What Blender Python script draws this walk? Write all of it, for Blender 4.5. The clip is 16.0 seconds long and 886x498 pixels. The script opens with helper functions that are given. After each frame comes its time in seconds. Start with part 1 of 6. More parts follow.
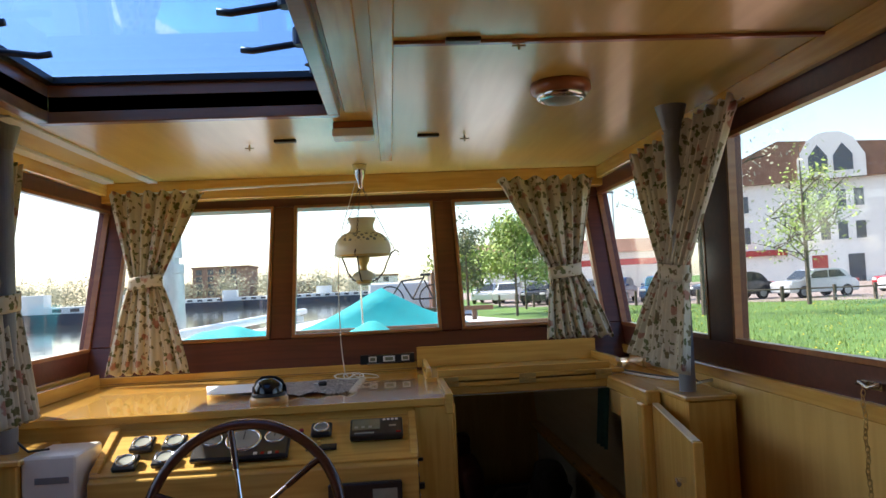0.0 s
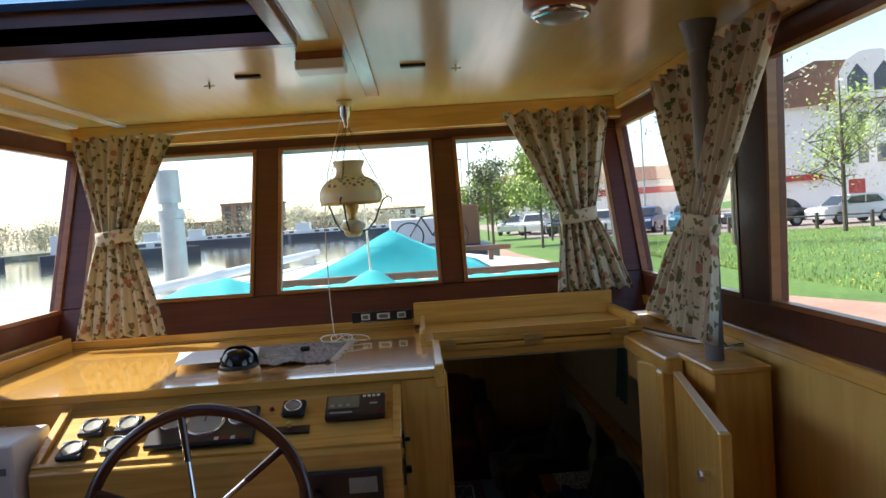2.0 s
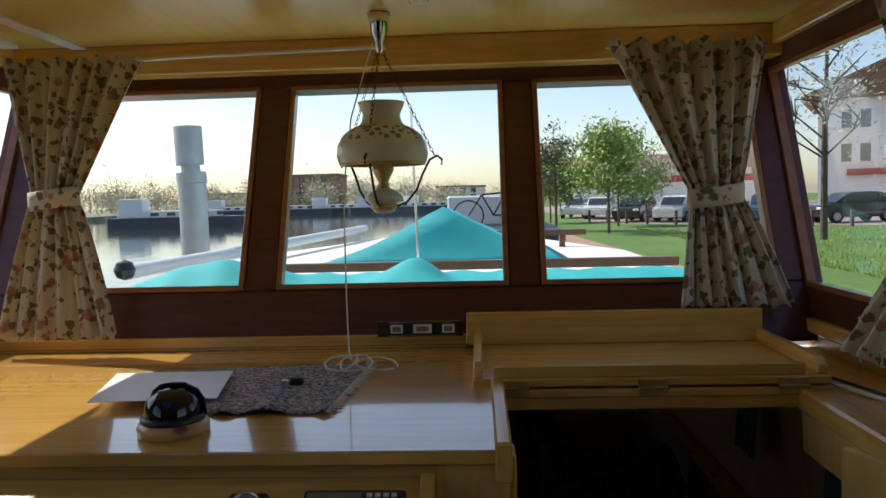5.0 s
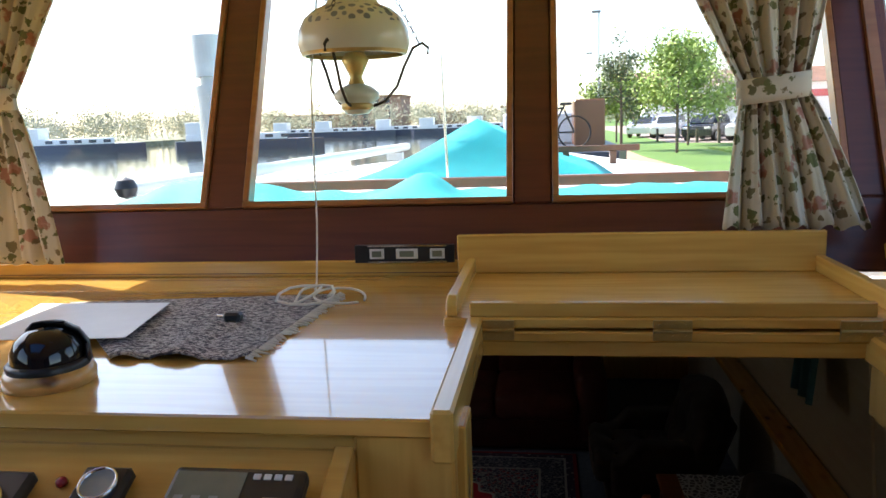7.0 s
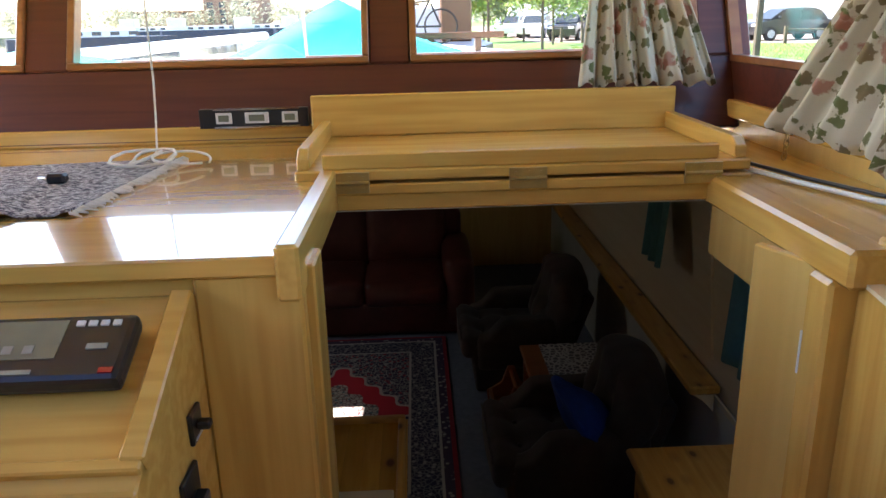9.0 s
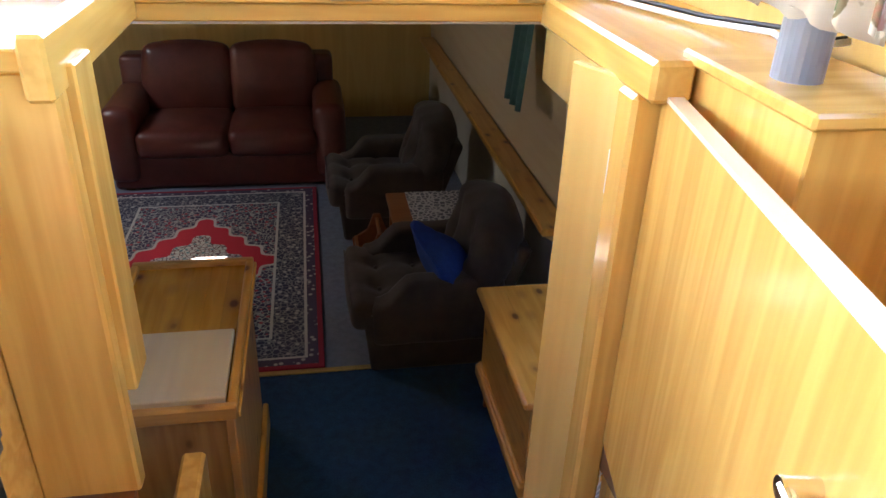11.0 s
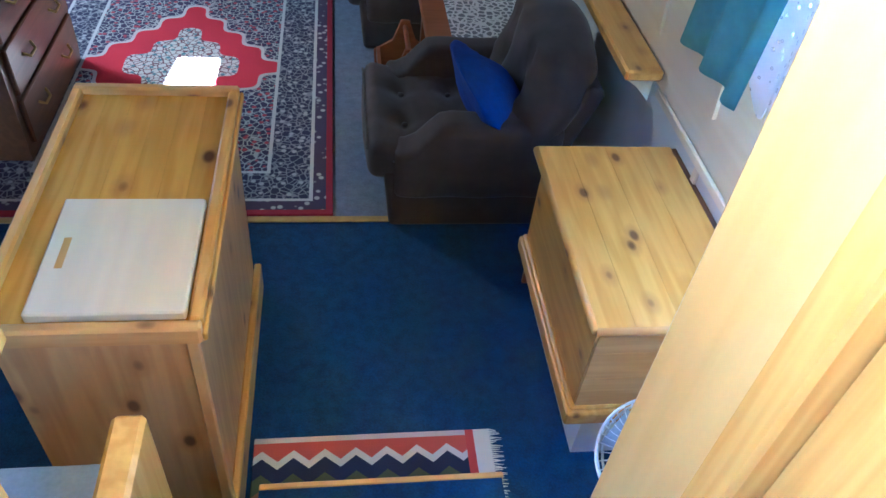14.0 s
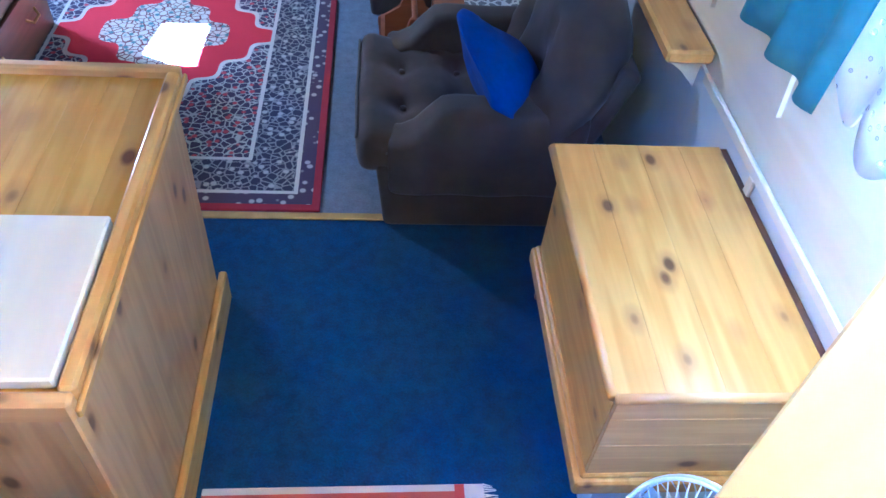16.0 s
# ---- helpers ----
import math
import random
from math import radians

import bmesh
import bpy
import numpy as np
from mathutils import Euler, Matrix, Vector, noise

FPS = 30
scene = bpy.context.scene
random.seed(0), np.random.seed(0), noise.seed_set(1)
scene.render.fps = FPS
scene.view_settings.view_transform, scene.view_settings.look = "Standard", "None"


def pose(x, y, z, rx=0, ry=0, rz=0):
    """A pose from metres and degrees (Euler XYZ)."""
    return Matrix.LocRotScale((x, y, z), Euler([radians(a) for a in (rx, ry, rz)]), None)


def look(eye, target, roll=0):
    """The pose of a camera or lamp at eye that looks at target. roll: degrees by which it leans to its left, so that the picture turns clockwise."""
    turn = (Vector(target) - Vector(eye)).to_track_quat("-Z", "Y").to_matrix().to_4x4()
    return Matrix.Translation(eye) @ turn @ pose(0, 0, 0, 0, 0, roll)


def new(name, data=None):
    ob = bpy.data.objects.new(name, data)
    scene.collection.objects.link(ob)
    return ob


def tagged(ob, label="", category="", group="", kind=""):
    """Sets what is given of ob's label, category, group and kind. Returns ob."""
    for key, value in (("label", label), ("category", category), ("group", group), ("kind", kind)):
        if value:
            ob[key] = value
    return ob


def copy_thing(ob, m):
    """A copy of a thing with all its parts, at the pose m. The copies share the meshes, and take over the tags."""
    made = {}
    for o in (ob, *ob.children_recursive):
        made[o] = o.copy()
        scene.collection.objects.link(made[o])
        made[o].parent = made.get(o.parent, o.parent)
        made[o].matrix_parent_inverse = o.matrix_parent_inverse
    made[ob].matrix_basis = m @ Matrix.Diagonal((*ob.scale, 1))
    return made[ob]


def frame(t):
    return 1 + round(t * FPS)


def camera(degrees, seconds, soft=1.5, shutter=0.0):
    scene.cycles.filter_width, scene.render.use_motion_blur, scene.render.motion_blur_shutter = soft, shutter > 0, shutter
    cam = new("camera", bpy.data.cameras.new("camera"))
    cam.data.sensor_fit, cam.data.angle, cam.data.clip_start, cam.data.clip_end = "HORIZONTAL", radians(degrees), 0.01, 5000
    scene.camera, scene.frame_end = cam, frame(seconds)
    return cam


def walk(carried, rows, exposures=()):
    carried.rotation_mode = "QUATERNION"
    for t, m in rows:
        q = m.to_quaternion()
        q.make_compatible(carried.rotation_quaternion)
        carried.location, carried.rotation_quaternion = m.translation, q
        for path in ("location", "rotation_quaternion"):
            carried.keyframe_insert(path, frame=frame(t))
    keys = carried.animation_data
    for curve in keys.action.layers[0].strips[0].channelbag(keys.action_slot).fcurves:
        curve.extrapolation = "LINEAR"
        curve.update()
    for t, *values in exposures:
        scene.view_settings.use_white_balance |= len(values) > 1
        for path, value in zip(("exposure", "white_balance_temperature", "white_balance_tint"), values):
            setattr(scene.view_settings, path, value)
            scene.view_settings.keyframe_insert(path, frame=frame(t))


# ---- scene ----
cam = camera(61.5, 16.0)
PATH = [
    (0, (-0.172, -0.459, 1.372), (-0.027, 1.534, 1.467), -2.7),
    (0.5, (-0.204, -0.411, 1.456), (-0.007, 1.579, 1.497), -2.8),
    (1, (-0.158, -0.336, 1.461), (0.06, 1.652, 1.482), -2.6),
    (1.5, (-0.021, -0.149, 1.471), (0.176, 1.841, 1.473), -3.9),
    (2, (0.029, -0.002, 1.461), (0.09, 1.995, 1.376), -3.8),
    (2.5, (-0.052, 0.181, 1.444), (-0.038, 2.178, 1.335), -2.0),
    (3, (-0.154, 0.406, 1.46), (-0.089, 2.402, 1.354), -2.9),
    (3.2, (-0.103, 0.471, 1.443), (-0.039, 2.468, 1.35), -2.5),
    (5.3, (0.027, 1.385, 1.43), (-0.087, 3.375, 1.27), -1.7),
    (5.5, (0.028, 1.43, 1.394), (-0.074, 3.415, 1.175), -2.4),
    (6, (0.094, 1.573, 1.381), (-0.017, 3.55, 1.097), -1.2),
    (6.5, (0.214, 1.71, 1.373), (0.047, 3.679, 1.063), -0.4),
    (7, (0.25, 1.785, 1.355), (-0.025, 3.738, 1.018), -2.0),
    (7.5, (0.227, 1.811, 1.37), (-0.074, 3.759, 1.03), -1.9),
    (8, (0.228, 1.829, 1.349), (0.04, 3.79, 1.005), -1.9),
    (8.5, (0.247, 1.847, 1.268), (0.216, 3.806, 0.866), 0.3),
    (9, (0.285, 1.827, 1.213), (0.345, 3.736, 0.62), -1.4),
    (9.5, (0.335, 1.806, 1.177), (0.507, 3.675, 0.485), -0.3),
    (10, (0.398, 1.789, 1.157), (0.664, 3.623, 0.407), 1.3),
    (10.1, (0.413, 1.786, 1.147), (0.686, 3.616, 0.388), 0.9),
    (10.2, (0.421, 1.784, 1.137), (0.704, 3.607, 0.365), 1.0),
    (12.3, (0.464, 2.13, 1.083), (0.8, 3.714, -0.091), 3.5),
    (12.5, (0.472, 2.177, 1.054), (0.78, 3.752, -0.14), 3.0),
    (13, (0.518, 2.308, 1.016), (0.716, 3.831, -0.265), 3.1),
    (13.5, (0.491, 2.438, 0.93), (0.685, 3.91, -0.41), 3.3),
    (14, (0.471, 2.557, 0.902), (0.748, 3.975, -0.48), 7.1),
    (14.5, (0.498, 2.65, 0.861), (0.826, 4.029, -0.551), 6.3),
    (15, (0.574, 2.788, 0.787), (0.9, 4.158, -0.633), 6.9),
    (15.5, (0.619, 2.853, 0.77), (0.891, 4.206, -0.677), 7.0),
    (16, (0.637, 2.927, 0.722), (0.82, 4.289, -0.73), 6.2),
]
walk(cam, [(t, look(eye, target, roll)) for t, eye, target, roll in PATH],
     [(0, 1.5, 6500, 10), (3, 1.3, 6500, 10), (5.5, 0.45, 6500, 10), (6.5, 1.65, 6500, 10), (8.5, 2.2, 6500, 10), (9.1, 3.1, 6500, 11),
      (9.5, 4.3, 6900, 16), (10.2, 4.7, 6900, 17), (12.4, 5.3, 5600, 2), (13.2, 5.8, 5300, 0), (14.0, 6.4, 4500, 2), (14.6, 6.6, 4500, 7), (16, 7.0, 3950, 10)])

# ---- world, sun ----
world = bpy.data.worlds.new("World")
scene.world = world
world.use_nodes = True
wn = world.node_tree
sky = wn.nodes.new("ShaderNodeTexSky")
sky.sky_type, sky.sun_disc = "NISHITA", False
SUN = Vector((-0.80, 0.42, 0.90)).normalized()
sky.sun_elevation = math.asin(SUN.z)
sky.sun_rotation = math.atan2(SUN.x, SUN.y)
wn.links.new(sky.outputs[0], wn.nodes["Background"].inputs[0])
wn.nodes["Background"].inputs[1].default_value = 0.13
sun = new("sun", bpy.data.lights.new("sun", "SUN"))
sun.data.energy, sun.data.angle, sun.data.color = 4.0, radians(0.5), (1.0, 0.95, 0.87)
sun.matrix_world = look((0, 0, 40), Vector((0, 0, 40)) - SUN)



def fill_lamp(name, eye, target, w, h, watts):
    """An added area lamp, standing in for daylight through a cabin opening."""
    ob = new(name, bpy.data.lights.new(name, "AREA"))
    ob.data.shape, ob.data.size, ob.data.size_y, ob.data.energy = "RECTANGLE", w, h, watts
    ob.data.color = (0.86, 0.93, 1.0)
    ob.matrix_world = look(eye, target)


fill_lamp("saloon_window_light", (1.45, 3.5, 0.38), (0.2, 3.9, -0.7), 0.85, 0.40, 0.09)
# Unseen extra lamp, added to brighten the rug, table and armchairs.
fill_lamp("saloon_roof_fill", (-1.89, 6.65, 0.81), (0.3, 5.3, -0.9), 0.32, 0.36, 0.5)


# ---- materials ----
def nodes(name):
    m = bpy.data.materials.new(name)
    m.use_nodes = True
    t = m.node_tree
    return m, t, t.nodes["Principled BSDF"], t.nodes.new("ShaderNodeTexCoord")


def ramp(t, fac, stops):
    r = t.nodes.new("ShaderNodeValToRGB")
    while len(r.color_ramp.elements) < len(stops):
        r.color_ramp.elements.new(0.5)
    for e, (p, c) in zip(r.color_ramp.elements, stops):
        e.position, e.color = p, (*c, 1)
    t.links.new(fac, r.inputs[0])
    return r.outputs[0]


def noise_tex(t, co, scale, detail=4, stretch=None, rough=0.55):
    if stretch:
        mp = t.nodes.new("ShaderNodeMapping")
        mp.inputs["Scale"].default_value = stretch
        t.links.new(co, mp.inputs[0])
        co = mp.outputs[0]
    n = t.nodes.new("ShaderNodeTexNoise")
    n.inputs["Scale"].default_value, n.inputs["Detail"].default_value = scale, detail
    n.inputs["Roughness"].default_value = rough
    t.links.new(co, n.inputs["Vector"])
    return n


def mixc(t, fac, a, b, mode="MIX"):
    m = t.nodes.new("ShaderNodeMix")
    m.data_type, m.blend_type = "RGBA", mode
    for s, v in ((m.inputs[0], fac), (m.inputs[6], a), (m.inputs[7], b)):
        if isinstance(v, (int, float)):
            s.default_value = v
        elif isinstance(v, tuple):
            s.default_value = (*v, 1)
        else:
            t.links.new(v, s)
    return m.outputs[2]


def maths(t, op, a, b=0.0):
    m = t.nodes.new("ShaderNodeMath")
    m.operation = op
    for s, v in ((m.inputs[0], a), (m.inputs[1], b)):
        if isinstance(v, (int, float)):
            s.default_value = v
        else:
            t.links.new(v, s)
    return m.outputs[0]


def bump(t, p, height, strength, dist=0.002):
    b = t.nodes.new("ShaderNodeBump")
    b.inputs["Strength"].default_value, b.inputs["Distance"].default_value = strength, dist
    t.links.new(height, b.inputs["Height"])
    t.links.new(b.outputs[0], p.inputs["Normal"])


def wood(name, light, dark, axis="x", rough=0.25, coat=0.4, knots=0.0, scale=1.0, gloss=0.12, planks=0.0):
    """Varnished wood with the grain along an axis."""
    m, t, p, c = nodes(name)
    st = {"x": (0.5, 6, 6), "y": (6, 0.5, 6), "z": (6, 6, 0.5)}[axis]
    st2 = {"x": (2, 90, 90), "y": (90, 2, 90), "z": (90, 90, 2)}[axis]
    n1 = noise_tex(t, c.outputs["Object"], 1.6 * scale, 3, st)
    w = maths(t, "SINE", maths(t, "MULTIPLY", n1.outputs[0], 34.0))
    w = maths(t, "MULTIPLY_ADD", w, 0.5)
    w.node.inputs[2].default_value = 0.5
    n2 = noise_tex(t, c.outputs["Object"], 1.0 * scale, 2, st2)
    n3 = noise_tex(t, c.outputs["Object"], 2.2, 3)
    fac = maths(t, "ADD", maths(t, "MULTIPLY", w, 0.32), maths(t, "MULTIPLY", n2.outputs[0], 0.36))
    fac = maths(t, "ADD", fac, maths(t, "MULTIPLY", maths(t, "SUBTRACT", n3.outputs[0], 0.5), 0.5))
    col = ramp(t, fac, [(0.1, light), (0.85, dark)])
    if planks:
        oi = t.nodes.new("ShaderNodeObjectInfo")
        hs = t.nodes.new("ShaderNodeHueSaturation")
        t.links.new(col, hs.inputs["Color"])
        hs.inputs["Saturation"].default_value = 1.08
        val = maths(t, "MULTIPLY_ADD", oi.outputs["Random"], planks)
        val.node.inputs[2].default_value = 1 - planks / 2
        t.links.new(val, hs.inputs["Value"])
        col = hs.outputs[0]
    if knots:
        v = t.nodes.new("ShaderNodeTexVoronoi")
        mp = t.nodes.new("ShaderNodeMapping")
        mp.inputs["Scale"].default_value = {"x": (0.6, 1, 1), "y": (1, 0.6, 1), "z": (1, 1, 0.6)}[axis]
        t.links.new(c.outputs["Object"], mp.inputs[0])
        t.links.new(mp.outputs[0], v.inputs["Vector"])
        v.inputs["Scale"].default_value = knots
        k = ramp(t, v.outputs["Distance"], [(0.09, (0.85, 0.85, 0.85)), (0.17, (0, 0, 0))])
        halo = ramp(t, v.outputs["Distance"], [(0.14, (0.5, 0.5, 0.5)), (0.34, (0, 0, 0))])
        col = mixc(t, halo, col, (0.36, 0.15, 0.035))
        col = mixc(t, k, col, (0.11, 0.038, 0.013))
    t.links.new(col, p.inputs["Base Color"])
    p.inputs["Roughness"].default_value = rough
    p.inputs["Coat Weight"].default_value, p.inputs["Coat Roughness"].default_value = coat, gloss
    bump(t, p, n2.outputs[0], 0.15, 0.001)
    return m


def plain(name, col, rough=0.5, metal=0.0, vary=0.15, scale=20, bumpy=0.0):
    m, t, p, c = nodes(name)
    n = noise_tex(t, c.outputs["Object"], scale, 5)
    n2 = noise_tex(t, c.outputs["Object"], scale * 0.13, 3)
    f = maths(t, "MULTIPLY", maths(t, "ADD", n.outputs[0], n2.outputs[0]), 0.5)
    d = tuple(max(0, v * (1 - vary)) for v in col)
    l = tuple(min(1, v * (1 + vary)) for v in col)
    t.links.new(ramp(t, f, [(0.35, d), (0.65, l)]), p.inputs["Base Color"])
    p.inputs["Roughness"].default_value, p.inputs["Metallic"].default_value = rough, metal
    if bumpy:
        bump(t, p, n.outputs[0], bumpy, 0.004)
    return m


def glass(name, tint=(1, 1, 1), rough=0.0):
    """A thin clear pane: it lets light straight through and mirrors a little."""
    m, t, p, c = nodes(name)
    tr = t.nodes.new("ShaderNodeBsdfTransparent")
    tr.inputs[0].default_value = (*tint, 1)
    gl = t.nodes.new("ShaderNodeBsdfGlossy")
    gl.inputs["Roughness"].default_value = 0.02
    lw = t.nodes.new("ShaderNodeLayerWeight")
    lw.inputs[0].default_value = 0.5
    mx = t.nodes.new("ShaderNodeMixShader")
    t.links.new(maths(t, "MULTIPLY_ADD", maths(t, "POWER", lw.outputs["Facing"], 5.0), 0.6), mx.inputs[0])
    mx.inputs[0].links[0].from_node.inputs[2].default_value = 0.03
    t.links.new(tr.outputs[0], mx.inputs[1])
    t.links.new(gl.outputs[0], mx.inputs[2])
    t.links.new(mx.outputs[0], t.nodes["Material Output"].inputs[0])
    return m


OAK_X = wood("oak_x", (0.75, 0.46, 0.115), (0.55, 0.285, 0.058), "x")
OAK_Y = wood("oak_y", (0.75, 0.46, 0.115), (0.55, 0.285, 0.058), "y")
OAK_Z = wood("oak_z", (0.75, 0.46, 0.115), (0.55, 0.285, 0.058), "z")
OAK_TOP = wood("oak_worktop", (0.72, 0.43, 0.10), (0.55, 0.285, 0.058), "x", 0.2, 1.0, gloss=0.04)
PLY = wood("veneer", (0.76, 0.51, 0.16), (0.65, 0.39, 0.10), "z", 0.3, 0.3, scale=0.6)
CEIL = wood("ceiling_veneer", (0.70, 0.50, 0.13), (0.60, 0.40, 0.085), "y", 0.3, 0.35, scale=0.5)
MAHOG = wood("mahogany", (0.12, 0.030, 0.016), (0.065, 0.016, 0.010), "x", 0.35, 0.15)
BEAD = wood("bead_wood", (0.34, 0.14, 0.045), (0.22, 0.08, 0.025), "x", 0.3, 0.4)
PINE_X = wood("pine_x", (0.72, 0.42, 0.14), (0.54, 0.26, 0.06), "x", 0.35, 0.3, 10.0)
PINE_T = wood("pine_top", (0.68, 0.38, 0.09), (0.50, 0.23, 0.045), "y", 0.25, 0.6, 9.0, gloss=0.08, planks=0.28)
PINE_Y = wood("pine_y", (0.72, 0.42, 0.14), (0.54, 0.26, 0.06), "y", 0.35, 0.3, 11.0, planks=0.08)
PINE_Z = wood("pine_z", (0.64, 0.37, 0.14), (0.42, 0.19, 0.055), "z", 0.35, 0.3, 10.0)
BOARD = wood("board_wood", (0.80, 0.69, 0.46), (0.72, 0.59, 0.36), "y", 0.5, 0.0, scale=0.5)
PALE = wood("pale_veneer", (0.80, 0.70, 0.50), (0.73, 0.61, 0.39), "y", 0.4, 0.15, scale=0.6)
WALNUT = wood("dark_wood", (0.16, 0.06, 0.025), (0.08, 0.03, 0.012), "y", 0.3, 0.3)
REDWOOD = wood("red_wood", (0.36, 0.12, 0.045), (0.24, 0.07, 0.025), "x", 0.3, 0.4)
BLACK = plain("black_plastic", (0.018, 0.018, 0.02), 0.35, 0, 0.2)
GREY = plain("grey_paint", (0.22, 0.22, 0.24), 0.4, 0, 0.1)
WHITE = plain("white_paint", (0.78, 0.78, 0.76), 0.4, 0, 0.05)
CREAM = plain("cream_paint", (0.66, 0.63, 0.54), 0.45, 0, 0.06, 8)
OFFWHITE = plain("white_plastic", (0.74, 0.73, 0.70), 0.35, 0, 0.04)
CHROME = plain("chrome", (0.7, 0.7, 0.7), 0.15, 1.0, 0.05)
BRASS = plain("brass", (0.50, 0.36, 0.13), 0.35, 0.6, 0.2)
ROPE = plain("white_cord", (0.72, 0.68, 0.60), 0.8, 0, 0.12, 60)
RUBBER = plain("rubber", (0.02, 0.02, 0.02), 0.7)
TEAL = plain("teal_canvas", (0.01, 0.34, 0.36), 0.75, 0, 0.12, 9, 0.2)
DECKWHITE = plain("deck_paint", (0.74, 0.72, 0.68), 0.5, 0, 0.07, 6)
STEEL = plain("galvanised_steel", (0.42, 0.44, 0.45), 0.45, 0.6, 0.2, 5)
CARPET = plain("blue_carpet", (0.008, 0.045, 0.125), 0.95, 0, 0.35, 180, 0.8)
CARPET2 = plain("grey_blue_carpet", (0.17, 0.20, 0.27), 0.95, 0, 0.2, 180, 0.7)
VELOUR = plain("brown_velour", (0.046, 0.030, 0.023), 0.85, 0, 0.3, 14, 0.3)
VELOUR.node_tree.nodes["Principled BSDF"].inputs["Sheen Weight"].default_value = 0.16
LEATHER = plain("burgundy_leather", (0.13, 0.035, 0.025), 0.35, 0, 0.25, 10, 0.15)
BLUECLOTH = plain("blue_cloth", (0.010, 0.055, 0.34), 0.85, 0, 0.25, 40, 0.5)
TEALCURT = plain("teal_curtain_cloth", (0.10, 0.26, 0.27), 0.85, 0, 0.15, 30)
GLASS = glass("window_glass")
TINT = glass("skylight_glass", (0.52, 0.66, 0.85))
FLOORW = wood("cabin_floor", (0.22, 0.10, 0.04), (0.13, 0.055, 0.02), "y", 0.35, 0.2)


# ---- building helpers ----
def empty(name, at=(0, 0, 0), label="", category="", group="", kind=""):
    ob = new(name)
    ob.location = at
    ob.empty_display_size = 0.1
    return tagged(ob, label, category, group, kind)


def part(name, bm, material, parent=None, label="", bevel=0.0, seg=1, smooth=False):
    """Links a bmesh, made in world metres, as one mesh object under a thing or a part."""
    if bevel:
        bmesh.ops.bevel(bm, geom=bm.edges[:], offset=bevel, segments=seg, affect="EDGES", profile=0.6)
    bmesh.ops.recalc_face_normals(bm, faces=bm.faces[:])
    me = bpy.data.meshes.new(name)
    bm.to_mesh(me)
    bm.free()
    me.materials.append(material)
    if smooth:
        me.shade_smooth()
    ob = new(name, me)
    if parent:
        ob.parent = parent
        if parent.type == "EMPTY":
            ob.matrix_parent_inverse = Matrix.Translation(-parent.location)
    return tagged(ob, label)


def structure(name, bm, material, label, category, bevel=0.0, parent=None):
    ob = part(name, bm, material, parent, label, bevel)
    return tagged(ob, label, category, kind="structure")


def boxes(*specs, m=None):
    """A bmesh of boxes (x0, x1, y0, y1, z0, z1)."""
    bm = bmesh.new()
    for x0, x1, y0, y1, z0, z1 in specs:
        r = bmesh.ops.create_cube(bm, size=1)
        mt = Matrix.LocRotScale(((x0 + x1) / 2, (y0 + y1) / 2, (z0 + z1) / 2), None, (x1 - x0, y1 - y0, z1 - z0))
        bmesh.ops.transform(bm, matrix=(m or Matrix()) @ mt, verts=r["verts"])
    return bm


def prism(outline, lo, hi, axis="x"):
    """An outline of 2D points, drawn out along an axis from lo to hi."""
    bm = bmesh.new()
    put = {"x": lambda a, b, c: (c, a, b), "y": lambda a, b, c: (a, c, b), "z": lambda a, b, c: (a, b, c)}[axis]
    lower = [bm.verts.new(put(a, b, lo)) for a, b in outline]
    upper = [bm.verts.new(put(a, b, hi)) for a, b in outline]
    bm.faces.new(lower), bm.faces.new(upper)
    n = len(outline)
    for i in range(n):
        bm.faces.new((lower[i], lower[(i + 1) % n], upper[(i + 1) % n], upper[i]))
    return bm


def rod(bm, a, b, r, r2=None, n=12):
    a, b = Vector(a), Vector(b)
    m = Matrix.Translation((a + b) / 2) @ (b - a).to_track_quat("Z", "Y").to_matrix().to_4x4()
    bmesh.ops.create_cone(bm, cap_ends=True, segments=n, radius1=r, radius2=r if r2 is None else r2, depth=(b - a).length, matrix=m)
    return bm


def rods(*specs, n=12):
    bm = bmesh.new()
    for a, b, r, *r2 in specs:
        rod(bm, a, b, r, r2[0] if r2 else None, n)
    return bm


def tube(points, r, n=6, closed=False):
    """A round tube through points."""
    bm, rings = bmesh.new(), []
    pts = [Vector(p) for p in points]
    k = len(pts)
    for i, p in enumerate(pts):
        d = (pts[(i + 1) % k] - pts[i - 1]) if closed else (pts[min(i + 1, k - 1)] - pts[max(i - 1, 0)])
        q = d.to_track_quat("Z", "Y")
        rings.append([bm.verts.new(p + q @ Vector((r * math.cos(a), r * math.sin(a), 0))) for a in (2 * math.pi * j / n for j in range(n))])
    for i in range(k if closed else k - 1):
        a, b = rings[i], rings[(i + 1) % k]
        for j in range(n):
            bm.faces.new((a[j], a[(j + 1) % n], b[(j + 1) % n], b[j]))
    if not closed:
        bm.faces.new(rings[0]), bm.faces.new(rings[-1])
    return bm


def lathe(profile, m=None, n=28):
    """A turned shape from (radius, height) pairs."""
    bm, rings = bmesh.new(), []
    for r, z in profile:
        r = max(r, 1e-4)
        rings.append([bm.verts.new((r * math.cos(2 * math.pi * j / n), r * math.sin(2 * math.pi * j / n), z)) for j in range(n)])
    for a, b in zip(rings, rings[1:]):
        for j in range(n):
            bm.faces.new((a[j], a[(j + 1) % n], b[(j + 1) % n], b[j]))
    bmesh.ops.remove_doubles(bm, verts=bm.verts[:], dist=5e-4)
    if m:
        bmesh.ops.transform(bm, matrix=m, verts=bm.verts[:])
    return bm


